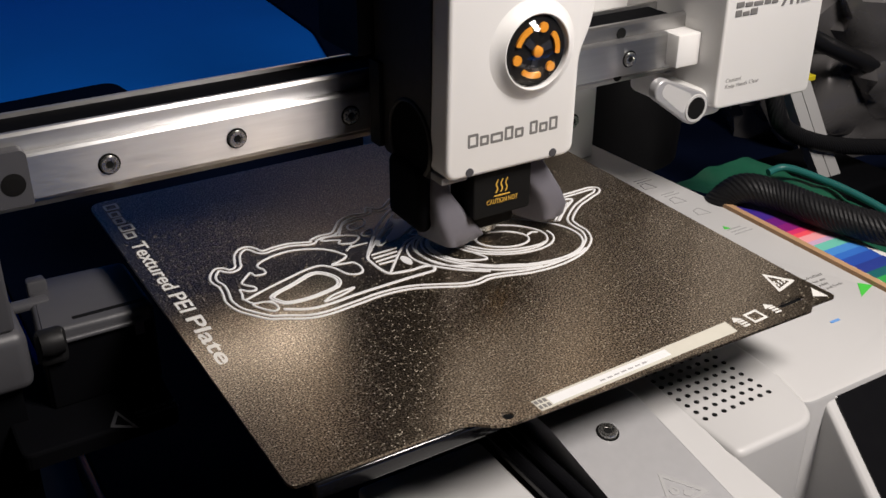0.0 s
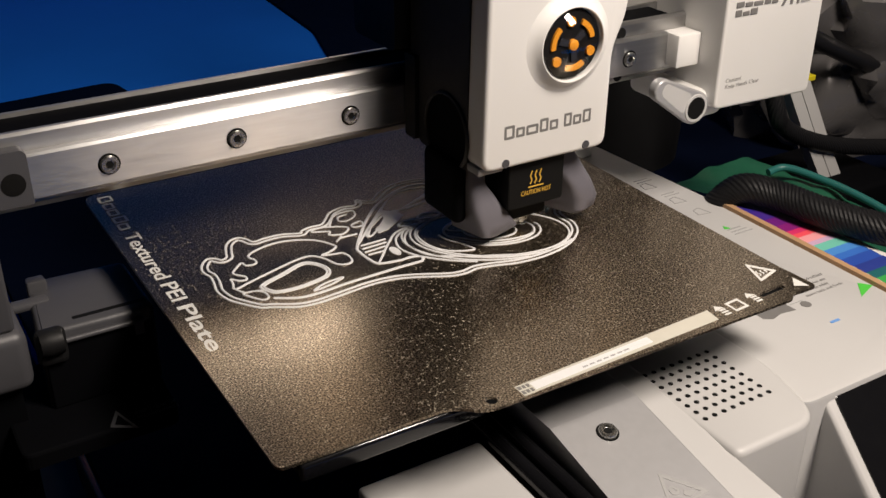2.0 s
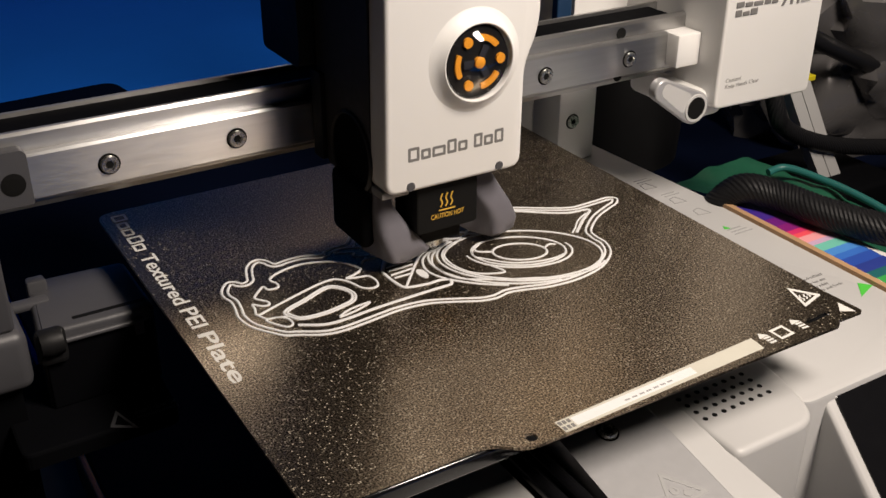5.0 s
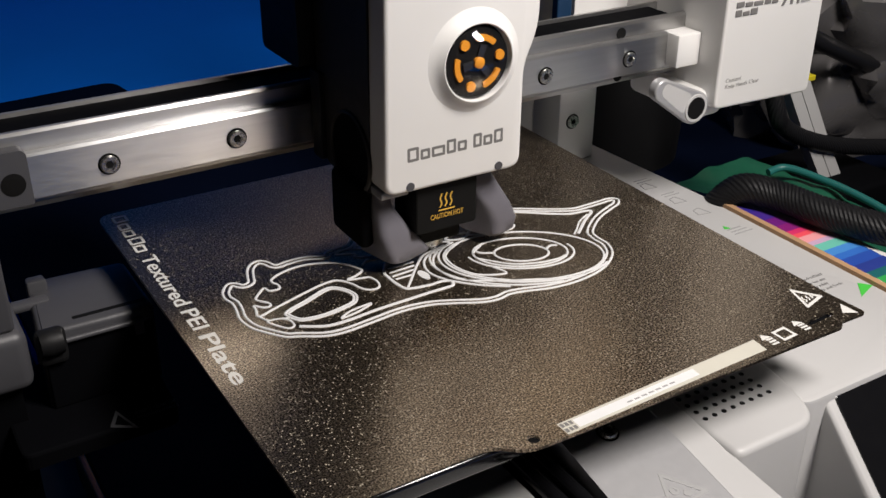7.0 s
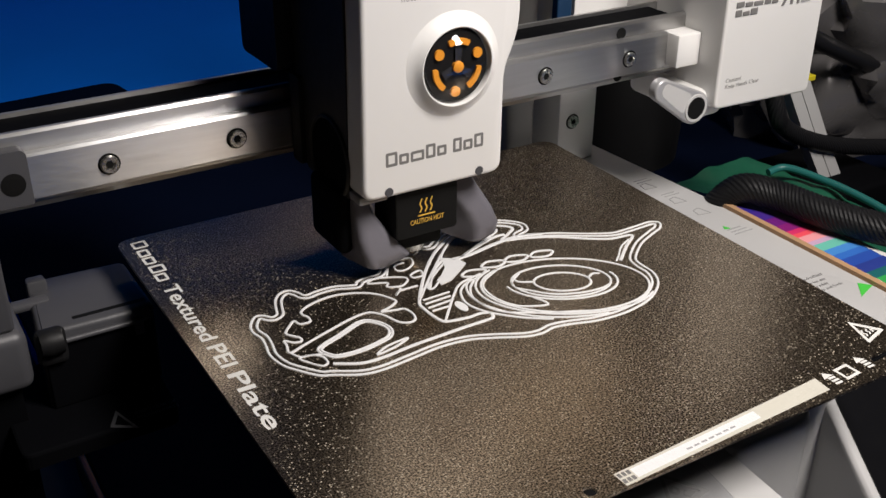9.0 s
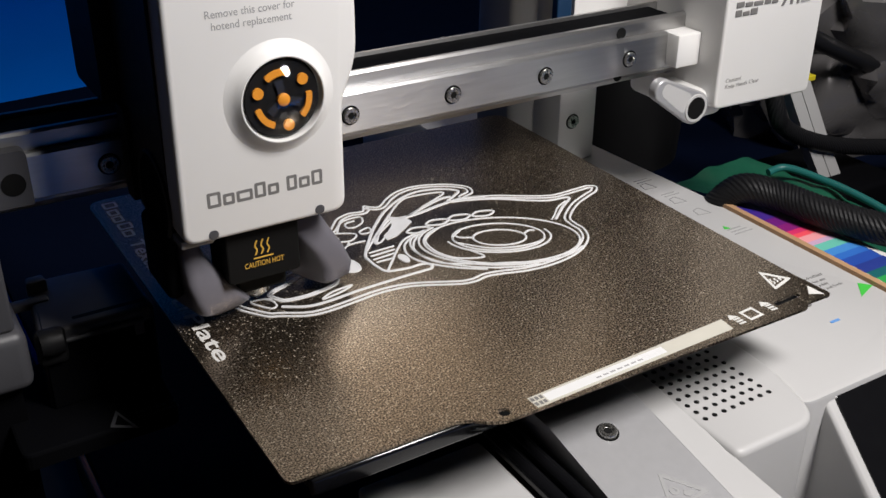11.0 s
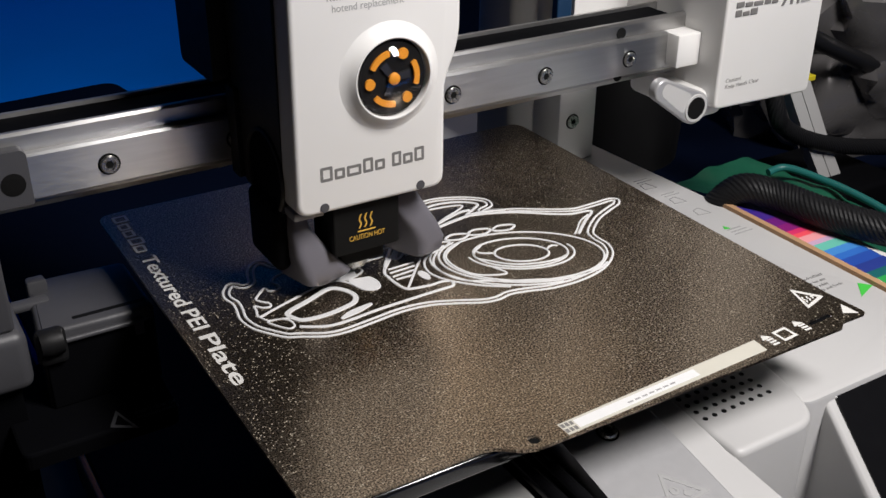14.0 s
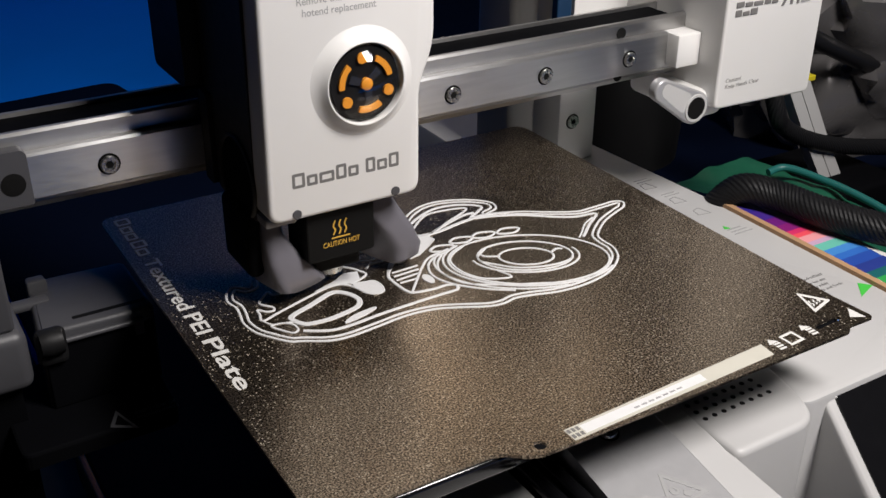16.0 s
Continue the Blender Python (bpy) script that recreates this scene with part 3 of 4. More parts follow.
def on_plate(x, y, turn=0):
    return pose(x, y, Z0, 0, 0, turn)


for word, y, width in (("Textured", 0.1440, 0.0372), ("PEI", 0.1040, 0.0125), ("Plate", 0.0880, 0.0290)):
    part("lettering", lettering(word, 0.0072, on_plate(0.0042, y, -90), width=width, bold=0.00012), INK, plate, "pale printed lettering")
for k, (a, h) in enumerate(((0.1790, 0.0052), (0.1722, 0.0040), (0.1662, 0.0040), (0.1594, 0.0052), (0.1532, 0.0040))):
    part("logo_bar", prism(rounded([(0.0042, a - 0.0052), (0.0042 + h, a - 0.0052), (0.0042 + h, a), (0.0042, a)], 0.0007), 0, 0.00008, holes=[[(0.0051, a - 0.0042), (0.0033 + h, a - 0.0042), (0.0033 + h, a - 0.0010), (0.0051, a - 0.0010)]]), INK, plate)
# long cream label strip with paler bars and a code block
part("label_strip", prism([(0.0700, -0.0062), (0.1438, -0.0042), (0.1444, 0.0016), (0.0698, -0.0012)], 0.0, 0.00006), INKWARM, plate, "cream label strip")
part("label_bar", prism([(0.0745, -0.0052), (0.1180, -0.0036), (0.1182, -0.0004), (0.0745, -0.0018)], 0.00006, 0.0001), PRINTW, plate, "white wiped bar")
for i in range(3):
    for j in range(2):
        part("code_block", box(0.0702 + 0.0014 * i, 0.0712 + 0.0014 * i, -0.0054 + 0.0022 * j, -0.0039 + 0.0022 * j, 0.00006, 0.00011), INKGREY, plate)
for i in range(7):
    part("label_text_bar", box(0.092 + 0.0026 * i, 0.0938 + 0.0026 * i, -0.0036 + 0.0001 * i, -0.0030 + 0.0001 * i, 0.0001, 0.00013), INKSOFT, plate)
for x in (0.1462, 0.1605):
    y = -0.0032 if x < 0.15 else -0.0024
    part("arrow_mark", prism([(x, y + 0.0030), (x + 0.0016, y + 0.0056), (x + 0.0040, y + 0.0034)], 0, 0.00006), INK, plate)
    for i in range(3):
        part("arrow_bar", box(x + 0.0012, x + 0.0038, y + 0.0022 - 0.0013 * i, y + 0.0030 - 0.0013 * i, 0, 0.00006), INK, plate)
part("square_mark", prism([(0.1520, -0.0036), (0.1578, -0.0032), (0.1576, 0.0022), (0.1518, 0.0018)], 0, 0.00006, holes=[[(0.1528, -0.0026), (0.1569, -0.0023), (0.1567, 0.0012), (0.1527, 0.0009)]]), INK, plate)
tri = [(0.1763, 0.0173), (0.1826, 0.0086), (0.1724, 0.0058)]
tin = [(0.1764, 0.0150), (0.1805, 0.0092), (0.1740, 0.0074)]
part("warning_triangle", prism(rounded(tri, 0.0007), 0, 0.00006, holes=[tin]), INK, plate, "pale hot-surface warning triangle")
for i in range(3):
    x = 0.1750 + 0.0017 * i
    part("heat_wave", ribbon([(x * 1000, 8.6 + 0.4 * i), (x * 1000 + 0.9, 9.6 + 0.3 * i), (x * 1000 + 0.4, 10.6), (x * 1000 + 1.2, 11.8 - 0.3 * i)], 0.55, 0, 0.00006), INK, plate)
part("corner_mark", prism([(0.1795, -0.0015), (0.1838, -0.0040), (0.1832, 0.0025)], 0, 0.00006), INK, plate)

# ---- the print ----
print_ob = thing("first_layer_print", "white plastic line drawing freshly printed on the plate", "3d print")
H = 0.00034


def bead(name, pts, width=1.0, closed=False, shift=0.0):
    return part(name, ribbon(pts, width, 0.0, H, closed, None, shift), PRINTW, print_ob, smooth=True)


outer = [(57.9, 113.8), (51.5, 116.3), (45.6, 116.5), (41.4, 116), (39.9, 119), (38, 121.4), (35, 121.1), (32.1, 118), (30.2, 113.1), (29.1, 109.9), (27, 109.2), (25.2, 111.4), (22.6, 111.8), (19.7, 107.9), (18.9, 103.7), (19.8, 99.9), (19.4, 95.5), (18.4, 89.9), (19.5, 83.6), (22.5, 78.5), (26.3, 73.7), (29.8, 71.9), (36.7, 68.1), (43.3, 67.1), (52.9, 67.9), (62.9, 68.8), (72, 67.7), (79.8, 64.4), (87.4, 60.6), (92.8, 59.6), (97.6, 60.4), (103.1, 59.3), (111.9, 56.7), (122.6, 56.1), (133.9, 58.6), (142.7, 64.6), (146.2, 71.2), (146.3, 77), (147.8, 81.7), (156.3, 88.6)]
outer += [(164.9, 92.5), (170.1, 94.6), (172.7, 97.8), (170.3, 100.2), (165, 100.2), (158.3, 100), (152.3, 100.5), (143.4, 105.3), (135.1, 110.7), (126.5, 114.2), (123.5, 115.7), (128.5, 117.6), (129.9, 122.3), (126.9, 126.6), (121.4, 130.5), (113, 133.6), (105.2, 133.2), (98.5, 129.9), (92.2, 124.8), (89.2, 126), (87.2, 127.8), (84.9, 124.3), (79.6, 125.2), (74, 123.2), (70.3, 119.1), (67.3, 116.2), (62.9, 116.3), (59.1, 115.1)]
bead("outline_bead", outer, 0.9, True)
bead("outline_bead", outer, 0.9, True, 1.9)
belly = [(32.2, 77), (39.2, 73.1), (46.3, 72.6), (56.2, 73.6), (66.1, 74), (76.2, 74.3), (82.4, 74.3), (85, 74.6), (85.9, 77.2), (83, 78.5), (78.8, 78.4), (73.3, 79.3), (70.9, 80.4), (69.9, 83.7), (69.5, 89.7), (70.5, 94.3), (79, 106.3), (85, 113.4), (92.1, 120.3), (101.5, 126.4), (110.3, 129), (119.2, 126.8), (124.6, 121.7), (120.4, 118.2), (116.2, 115.3), (124.2, 112.6), (133.2, 108.3), (142.7, 101.2), (149.5, 97.1), (157.7, 95.3), (150.4, 89.7), (142.1, 82.8)]
bead("belly_bead", belly, 1.2)
body = [(23.9, 88.3), (24.6, 92.4), (25, 95), (27.1, 92.7), (29.3, 92.4), (29.6, 94.3), (27.6, 97), (27.1, 98.8), (29.8, 101.9), (32, 103.6), (32.8, 101.2), (36, 100.9), (36.6, 103.5), (35.7, 105.6), (36.2, 107.6), (39.4, 109.6), (45, 111.1), (50.8, 110.9), (57.4, 108.2), (61.5, 104.5), (64, 99.7), (64, 97.8), (61, 96), (57.4, 94.9), (61.6, 93.6), (64.2, 92.8), (65.1, 89.2), (64.2, 85.9), (61.8, 85.1), (59, 87.1), (57.1, 92.5), (54.9, 95.7), (52.5, 96.7), (47.3, 96), (38.3, 93.2), (29.5, 90.2)]
bead("body_bead", body, 0.9, True)
window = [(31.3, 85), (33.2, 87.2), (40.5, 90), (47.7, 93.1), (51.4, 92.8), (54.3, 89.2), (55.3, 84.9), (53.6, 81.5), (50.2, 79.9), (42.1, 78.5), (35.1, 79.2), (32.6, 81.4)]
bead("window_bead", window, 0.9, True)
bead("window_bead", window, 0.9, True, -1.0)
bead("eye_bead", [(25, 84.3), (28.6, 84.2), (31, 81.7), (31.1, 78.3), (29, 77.6), (26.3, 81.2)], 0.8, True)
bead("bar_bead", [(23.9, 88.3), (25.4, 85), (28.6, 84.2), (32.3, 82.6)], 0.8, False)
bead("leaf_bead", [(45.1, 74.6), (49.7, 77.1), (57.1, 77.9), (51.6, 75.6)], 0.8, True)
bead("wedge_bead", [(70.9, 94.9), (80.9, 105.6), (92.2, 117.1)], 0.9, False)
bead("wedge_bead", [(71.6, 80.4), (76.2, 85.7), (82, 92.3), (87.7, 97.3), (96.6, 99.4)], 0.9, False)
bead("loop_bead", [(77.1, 100.2), (81.7, 105.2), (89.9, 111.5), (90.1, 110), (84.1, 103.7), (78.8, 99.2)], 0.8, True)
bead("sweep_bead", [(94.4, 97.6), (89.2, 96.4), (84.8, 92.7), (82.6, 85.9), (85.1, 78.5), (92.2, 70.4), (100.5, 64.3)], 0.9, False)
bead("sweep_bead", [(92.3, 96.7), (88.4, 92.7), (86.2, 86.6), (88.5, 77.2), (96.7, 70.8), (114, 62)], 0.9, False)
bead("sweep_bead", [(103.1, 99.1), (95.3, 94.9), (92.3, 90.3), (92.3, 82.9), (96, 75.9), (104.2, 72.2), (102.8, 77.9)], 0.9, False)
bead("hook_bead", [(107.5, 92.9), (102.6, 89.7), (101.4, 86.2), (104, 82.5), (109.5, 76.4), (117.9, 72.6), (125.1, 71.7), (129.3, 72.5)], 0.8, False)
bead("back_bead", [(93.9, 112.5), (100.9, 112.3), (111.8, 114.4), (122.4, 115.2), (130.9, 112.5)], 1.6, False)
bead("fin_bead", [(90.6, 114.4), (100.2, 124.1), (107.6, 126.3), (119.1, 123.2), (107.3, 117.1), (95.9, 111.9)], 0.9, True)
bead("fin_bead", [(77.3, 99.6), (82.6, 106.8), (90, 113.2), (95.6, 111.5), (102.1, 114.4), (114.4, 118.7), (119.5, 118.7)], 1.3, False)
bead("bits_bead", [(67.4, 109.7), (61.8, 112.5), (66.2, 113.9), (74.3, 109.5), (70.8, 105.6), (66.2, 107.4)], 0.8, True)
bead("bits_bead", [(75, 103.1), (68.5, 103.1), (66, 101.2), (69.5, 104.4)], 0.8, False)
bead("swirl_bead", [(69.1, 113.1), (73.3, 119.4), (77.5, 121.1), (81.9, 120.6), (80.9, 116.5), (76.8, 114.2), (74.1, 115.2), (75, 118.3), (78.7, 118.8)], 0.8, False)
bead("swirl_bead", [(76.5, 110.3), (80.5, 111.5), (79.9, 108.2), (76.6, 108.2)], 0.8, True)
bead("hatch_bead", [(71.8, 94.3), (81.7, 94.6)], 0.8)
bead("hatch_bead", [(71.2, 91.9), (80.7, 92.3)], 0.8)
bead("hatch_bead", [(70.8, 89.3), (79.2, 89.9)], 0.8)
bead("hatch_bead", [(71, 87.2), (77.1, 87.1)], 0.8)
part("solid_patch", prism([(0.0910, 0.1152), (0.0956, 0.1114), (0.0963, 0.1076), (0.0915, 0.1040), (0.0861, 0.1004), (0.0817, 0.0995), (0.0821, 0.1028), (0.0881, 0.1071)], 0, H * 0.9), PRINTW, print_ob)
part("capsule_patch", prism(circle(0.0802, 0.0849, 0.0016, 16, 0.0032), 0, H * 0.9), PRINTW, print_ob)


def ring_line(cx, cy, k, a0=0.0, a1=360.0, n=26):
    """An arc of the wheel, drawn in slanted perspective."""
    out = []
    for i in range(n + 1):
        a = radians(a0 + (a1 - a0) * i / n)
        out.append((cx + k * (8.0 * math.cos(a) + 3.6 * math.sin(a)), cy + k * (-4.75 * math.cos(a) + 4.75 * math.sin(a))))
    return out


for cx, cy, k in ((116.7, 81.4, 1.0), (116.7, 82.1, 1.74), (116.5, 79.6, 2.93)):
    bead("wheel_bead", ring_line(cx, cy, k)[:-1], 0.85, True)
bead("wheel_bead", ring_line(116.5, 79.6, 3.12, 150, 345), 0.85)
bead("wheel_bead", ring_line(116.7, 82.1, 1.98, 200, 390), 0.85)
bead("wheel_bead", ring_line(114.5, 79.6, 3.25, 165, 300), 0.85)
bead("spoke_bead", [(109.0, 85.8), (104.5, 88.5), (104.0, 91.5)], 0.9)
bead("spoke_bead", [(125.0, 79.0), (128.5, 80.6), (130.5, 79.5)], 0.9)
for x, y in ((94.9, 100.8), (103.8, 102.7), (112.7, 102.0), (122.0, 100.3)):
    bead("chain_bead", [(x - 4.2, y + 0.6), (x - 1.0, y + 2.3), (x + 3.4, y + 1.0), (x + 4.4, y - 0.6), (x + 1.0, y - 2.2), (x - 3.2, y - 0.9)], 1.0, True)
bead("tail_bead", [(154.6, 93.4), (149.0, 90.6), (144.0, 86.0), (140.6, 83.2)], 0.7)

# patches that the head lays down while the clip runs; each rises out of the plate as it is filled
lobe_fill = part("lobe_fill", prism(rounded([(0.0574, 0.0949), (0.0642, 0.0928), (0.0651, 0.0892), (0.0642, 0.0859), (0.0618, 0.0851), (0.0590, 0.0871), (0.0571, 0.0925)], 0.001), -0.0004, H * 0.85), PRINTW, print_ob)
leaf_fill = part("leaf_fill", prism([(0.0451, 0.0746), (0.0497, 0.0771), (0.0571, 0.0779), (0.0516, 0.0756)], -0.0004, H * 0.85), PRINTW, print_ob)
window_fill = part("window_fill", ribbon(window, 1.3, -0.0004, H * 0.9 + 0.0004, True, None, -0.5), PRINTW, print_ob)
crest_fill = part("crest_fill", prism([(0.0525, 0.0967), (0.0549, 0.0957), (0.0574, 0.0949), (0.0610, 0.0960), (0.0625, 0.1010), (0.0580, 0.1020), (0.0530, 0.0990), (0.0450, 0.0962), (0.0473, 0.0955)], -0.0004, H * 0.85), PRINTW, print_ob)


# ---- tool head (its own space: x from the left notch of its cover) ----
head = thing("tool_head", "white and black print head with grey ducts on the rail", "print head")
CY = 0.0720
cover_line = rounded([(-0.0088, 0.0315), (0.0416, 0.0313), (0.0418, 0.0655), (0.0470, 0.0775), (0.0470, 0.150), (-0.0070, 0.150)], [0.0045, 0.0045, 0.004, 0.006, 0.002, 0.002], 6)
cover = part("cover", prism(cover_line, 0.0815, CY, axis="y", bevel=0.0016, seg=4), WHITE, head, "white plastic front cover", True)
for x in (0.0, 0.0328):
    part("screw_notch", lathe([(0.0015, 0), (0.0015, -0.00015), (0.0011, -0.0002), (0, -0.0002)], (x, CY, 0.0335), "y", 18), SMOKE, cover)
DX, DZ = 0.0226, 0.0704
boss = part("boss", lathe([(0.0168, 0.0002), (0.0158, -0.0002), (0.0146, -0.0008), (0.0135, -0.0017), (0.0127, -0.0026), (0.0123, -0.0030), (0.0120, -0.0030), (0.0118, -0.0027), (0.0118, 0.0)], (DX, CY, DZ), "y", 48), WHITE, cover, smooth=True)
part("recess", lathe([(0.0116, -0.00005), (0, -0.00005)], (DX, CY, DZ), "y", 40), DARK, cover)
cap = [(0.01514 * math.sin(radians(a)), -0.0026 - 0.01514 * (math.cos(radians(a)) - math.cos(radians(50)))) for a in (50, 44, 38, 32, 26, 20, 13, 6, 0)]
dome = part("dome", lathe(cap, (DX, CY, DZ), "y", 48), GLASS, cover, "clear domed window", True)
dome.visible_shadow = False
# turning disc: three dots, three arcs and a hub
disc = new("gear_disc")
disc.parent = head
disc["label"] = "black turning gear with orange dots and arcs"
part("disc", lathe([(0.0108, 0.0), (0.0108, -0.0004), (0, -0.0004)], (0, 0, 0), "y", 40), BLACK, disc)
part("hub_dot", lathe([(0.0018, -0.0004), (0.0018, -0.0016), (0.0015, -0.0018), (0, -0.0018)], (0, 0, 0), "y", 20), ORANGE, disc, smooth=True)
for k in range(3):
    a = radians(120 * k)
    part("dot", lathe([(0.0016, -0.0004), (0.0016, -0.0012), (0, -0.0012)], (0.0077 * math.cos(a), 0, 0.0077 * math.sin(a)), "y", 20), ORANGE, disc)
    turn = [a + radians(g) for g in range(34, 93, 6)]
    ring = [(0.0086 * math.cos(g), 0.0086 * math.sin(g)) for g in turn] + [(0.0068 * math.cos(g), 0.0068 * math.sin(g)) for g in turn[::-1]]
    part("arc", prism(rounded(ring, 0.0005, 2), -0.0004, -0.0012, axis="y"), ORANGE, disc)
    b = a + radians(62)
    sp = [(0.0018 * math.cos(b - 0.6), 0.0018 * math.sin(b - 0.6)), (0.0056 * math.cos(b - 0.22), 0.0056 * math.sin(b - 0.22)), (0.0056 * math.cos(b + 0.22), 0.0056 * math.sin(b + 0.22)), (0.0018 * math.cos(b + 0.6), 0.0018 * math.sin(b + 0.6))]
    part("spoke", prism(sp, -0.0004, -0.0010, axis="y"), SPOKE, disc)
# lettering on the cover: brand as plain bars, the note as words
x = -0.0009
for w, h in ((0.0040, 0.0046), (0.0034, 0.0034), (0.0048, 0.0034), (0.0034, 0.0046), (0.0034, 0.0034), (-0.0016, 0), (0.0032, 0.0046), (0.0034, 0.0034), (0.0034, 0.0046)):
    if w < 0:
        x += 0.0018
        continue
    rim = rounded([(x, 0.0418), (x + w, 0.0418), (x + w, 0.0418 + h), (x, 0.0418 + h)], 0.0005, 3)
    hole = [(x + 0.0009, 0.0427), (x + w - 0.0009, 0.0427), (x + w - 0.0009, 0.0409 + h), (x + 0.0009, 0.0409 + h)]
    part("logo_bar", prism(rim, CY + 0.0002, CY - 0.00006, axis="y", holes=[hole]), INKGREY, cover)
    x += w + 0.0006
part("note", lettering("Remove this cover for", 0.0030, facing_front(0.0035, CY - 0.00003, 0.0945), width=0.0250), INKSOFT, cover, "grey printed note")
part("note", lettering("hotend replacement", 0.0030, facing_front(0.0050, CY - 0.00003, 0.0913), width=0.0225), INKSOFT, cover, "grey printed note")
part("cover_lip", box(-0.0090, 0.0008, 0.0742, 0.0815, 0.0298, 0.0325, 0.0006), MIDGREY, head, smooth=True)
# black body with a round fan opening on its side
body_side = rounded([(0.0815, 0.0290), (0.1120, 0.0290), (0.1180, 0.0400), (0.1180, 0.150), (0.0815, 0.150)], 0.002)
part("body", prism(body_side, -0.0088, 0.0400, axis="x"), SIDE, head)
fan = part("fan_ring", lathe([(0.0139, 0.0), (0.0137, -0.0007), (0.0131, -0.0010), (0.0127, -0.0006), (0.0127, 0.0)], (-0.0088, 0.0942, 0.0390), "x", 40), SIDE, head, "black fan ring", True)
# flat near-black disc: the opening's depth is only painted shade
part("fan_well", lathe([(0.0128, -0.0002), (0, -0.0002)], (-0.0088, 0.0942, 0.0390), "x", 30), SHADEBLACK, fan)
part("carriage", prism(rounded([(0.1200, 0.060), (0.150, 0.060), (0.150, 0.150), (0.1200, 0.150)], 0.003), -0.0140, 0.040, axis="x"), BLACK, head)
part("carriage_foot", prism(rounded([(0.1125, 0.0300), (0.1195, 0.0300), (0.1195, 0.060), (0.1125, 0.060)], 0.001), -0.0105, 0.040, axis="x"), BLACK, head)
# hot end with its warning panel
part("hot_panel", prism(rounded([(0.0042, 0.0135), (0.0272, 0.0135), (0.0272, 0.0330), (0.0042, 0.0330)], 0.0015), 0.0900, 0.0757, axis="y", bevel=0.0006), DARK, head, "black sleeve with an amber heat warning")
part("caution_text", lettering("CAUTION HOT", 0.0025, facing_front(0.0094, 0.07565, 0.0180), width=0.0124), GOLD, head, "amber lettering")
part("caution_line", box(0.0124, 0.0186, 0.07555, 0.0757, 0.0206, 0.0210), GOLD, head)
for i in range(3):
    x0 = 0.0130 + 0.0019 * i
    pts = [(x0 * 1000, 21.8), (x0 * 1000 + 0.7, 23.3), (x0 * 1000 + 0.1, 24.8), (x0 * 1000 + 0.8, 26.6)]
    bm = ribbon(pts, 0.5, 0, 0.0001)
    bm.transform(Matrix(((1, 0, 0, 0), (0, 0, -1, 0.0757), (0, 1, 0, 0), (0, 0, 0, 1))))
    part("heat_wave", bm, GOLD, head)
part("heater", box(0.0085, 0.0250, 0.0820, 0.0960, 0.0060, 0.0140, 0.001), DARK, head)
part("nozzle", lathe([(0.0045, 0.0060), (0.0045, 0.0035), (0.0012, 0.0006), (0, 0.0006)], (0.0165, 0.0880, 0), "z", 16), SCREW, head, smooth=True)


def duct(rings):
    """A grey cooling duct: a wedge that swells towards its toe. Each ring: height, then inner front, outer front, outer back, inner back."""
    skin = []
    for z, *corners in rings:
        skin.append([(x, y, z) for x, y in rounded(corners, [0.0030, 0.0036, 0.004, 0.003], 6)])
    return part("cooling_duct", loft(skin), GREY, head, "grey plastic cooling duct", True)


duct([(0.0300, (-0.0015, 0.0830), (-0.0070, 0.0830), (-0.0070, 0.1000), (-0.0015, 0.1000)), (0.0225, (-0.0005, 0.0806), (-0.0076, 0.0806), (-0.0072, 0.1000), (-0.0005, 0.1000)),
      (0.0150, (0.0045, 0.0786), (-0.0074, 0.0782), (-0.0072, 0.1000), (0.0040, 0.1000)), (0.0090, (0.0088, 0.0780), (-0.0060, 0.0766), (-0.0070, 0.0980), (0.0090, 0.0960)),
      (0.0048, (0.0125, 0.0803), (-0.0040, 0.0765), (-0.0085, 0.0940), (0.0125, 0.0940)), (0.0028, (0.0115, 0.0825), (-0.0005, 0.0790), (-0.0055, 0.0920), (0.0105, 0.0920))])
duct([(0.0300, (0.0275, 0.0830), (0.0360, 0.0830), (0.0360, 0.1000), (0.0275, 0.1000)), (0.0225, (0.0280, 0.0806), (0.0398, 0.0806), (0.0395, 0.1000), (0.0265, 0.1000)),
      (0.0150, (0.0335, 0.0786), (0.0442, 0.0790), (0.0430, 0.1000), (0.0255, 0.0970)), (0.0090, (0.0368, 0.0776), (0.0468, 0.0784), (0.0450, 0.1000), (0.0255, 0.0930)),
      (0.0048, (0.0368, 0.0776), (0.0466, 0.0796), (0.0450, 0.0980), (0.0285, 0.0905)), (0.0028, (0.0372, 0.0796), (0.0445, 0.0815), (0.0430, 0.0960), (0.0315, 0.0900))])
# added black block: stands for the shade left of the duct
part("duct_shroud", box(-0.0116, -0.0062, 0.0840, 0.1060, 0.0085, 0.0310, 0.0024, 3), SHADEBLACK, head, "matt black block standing in for shade beside the duct", True)
# black blocks that darken the ducts' rear, where shade falls
for x0, x1 in ((-0.0060, -0.0020), (0.0280, 0.0360)):
    part("duct_mount", box(x0, x1, 0.0880, 0.1070, 0.0100, 0.0330, 0.002, 3), BLACK, head, smooth=True)


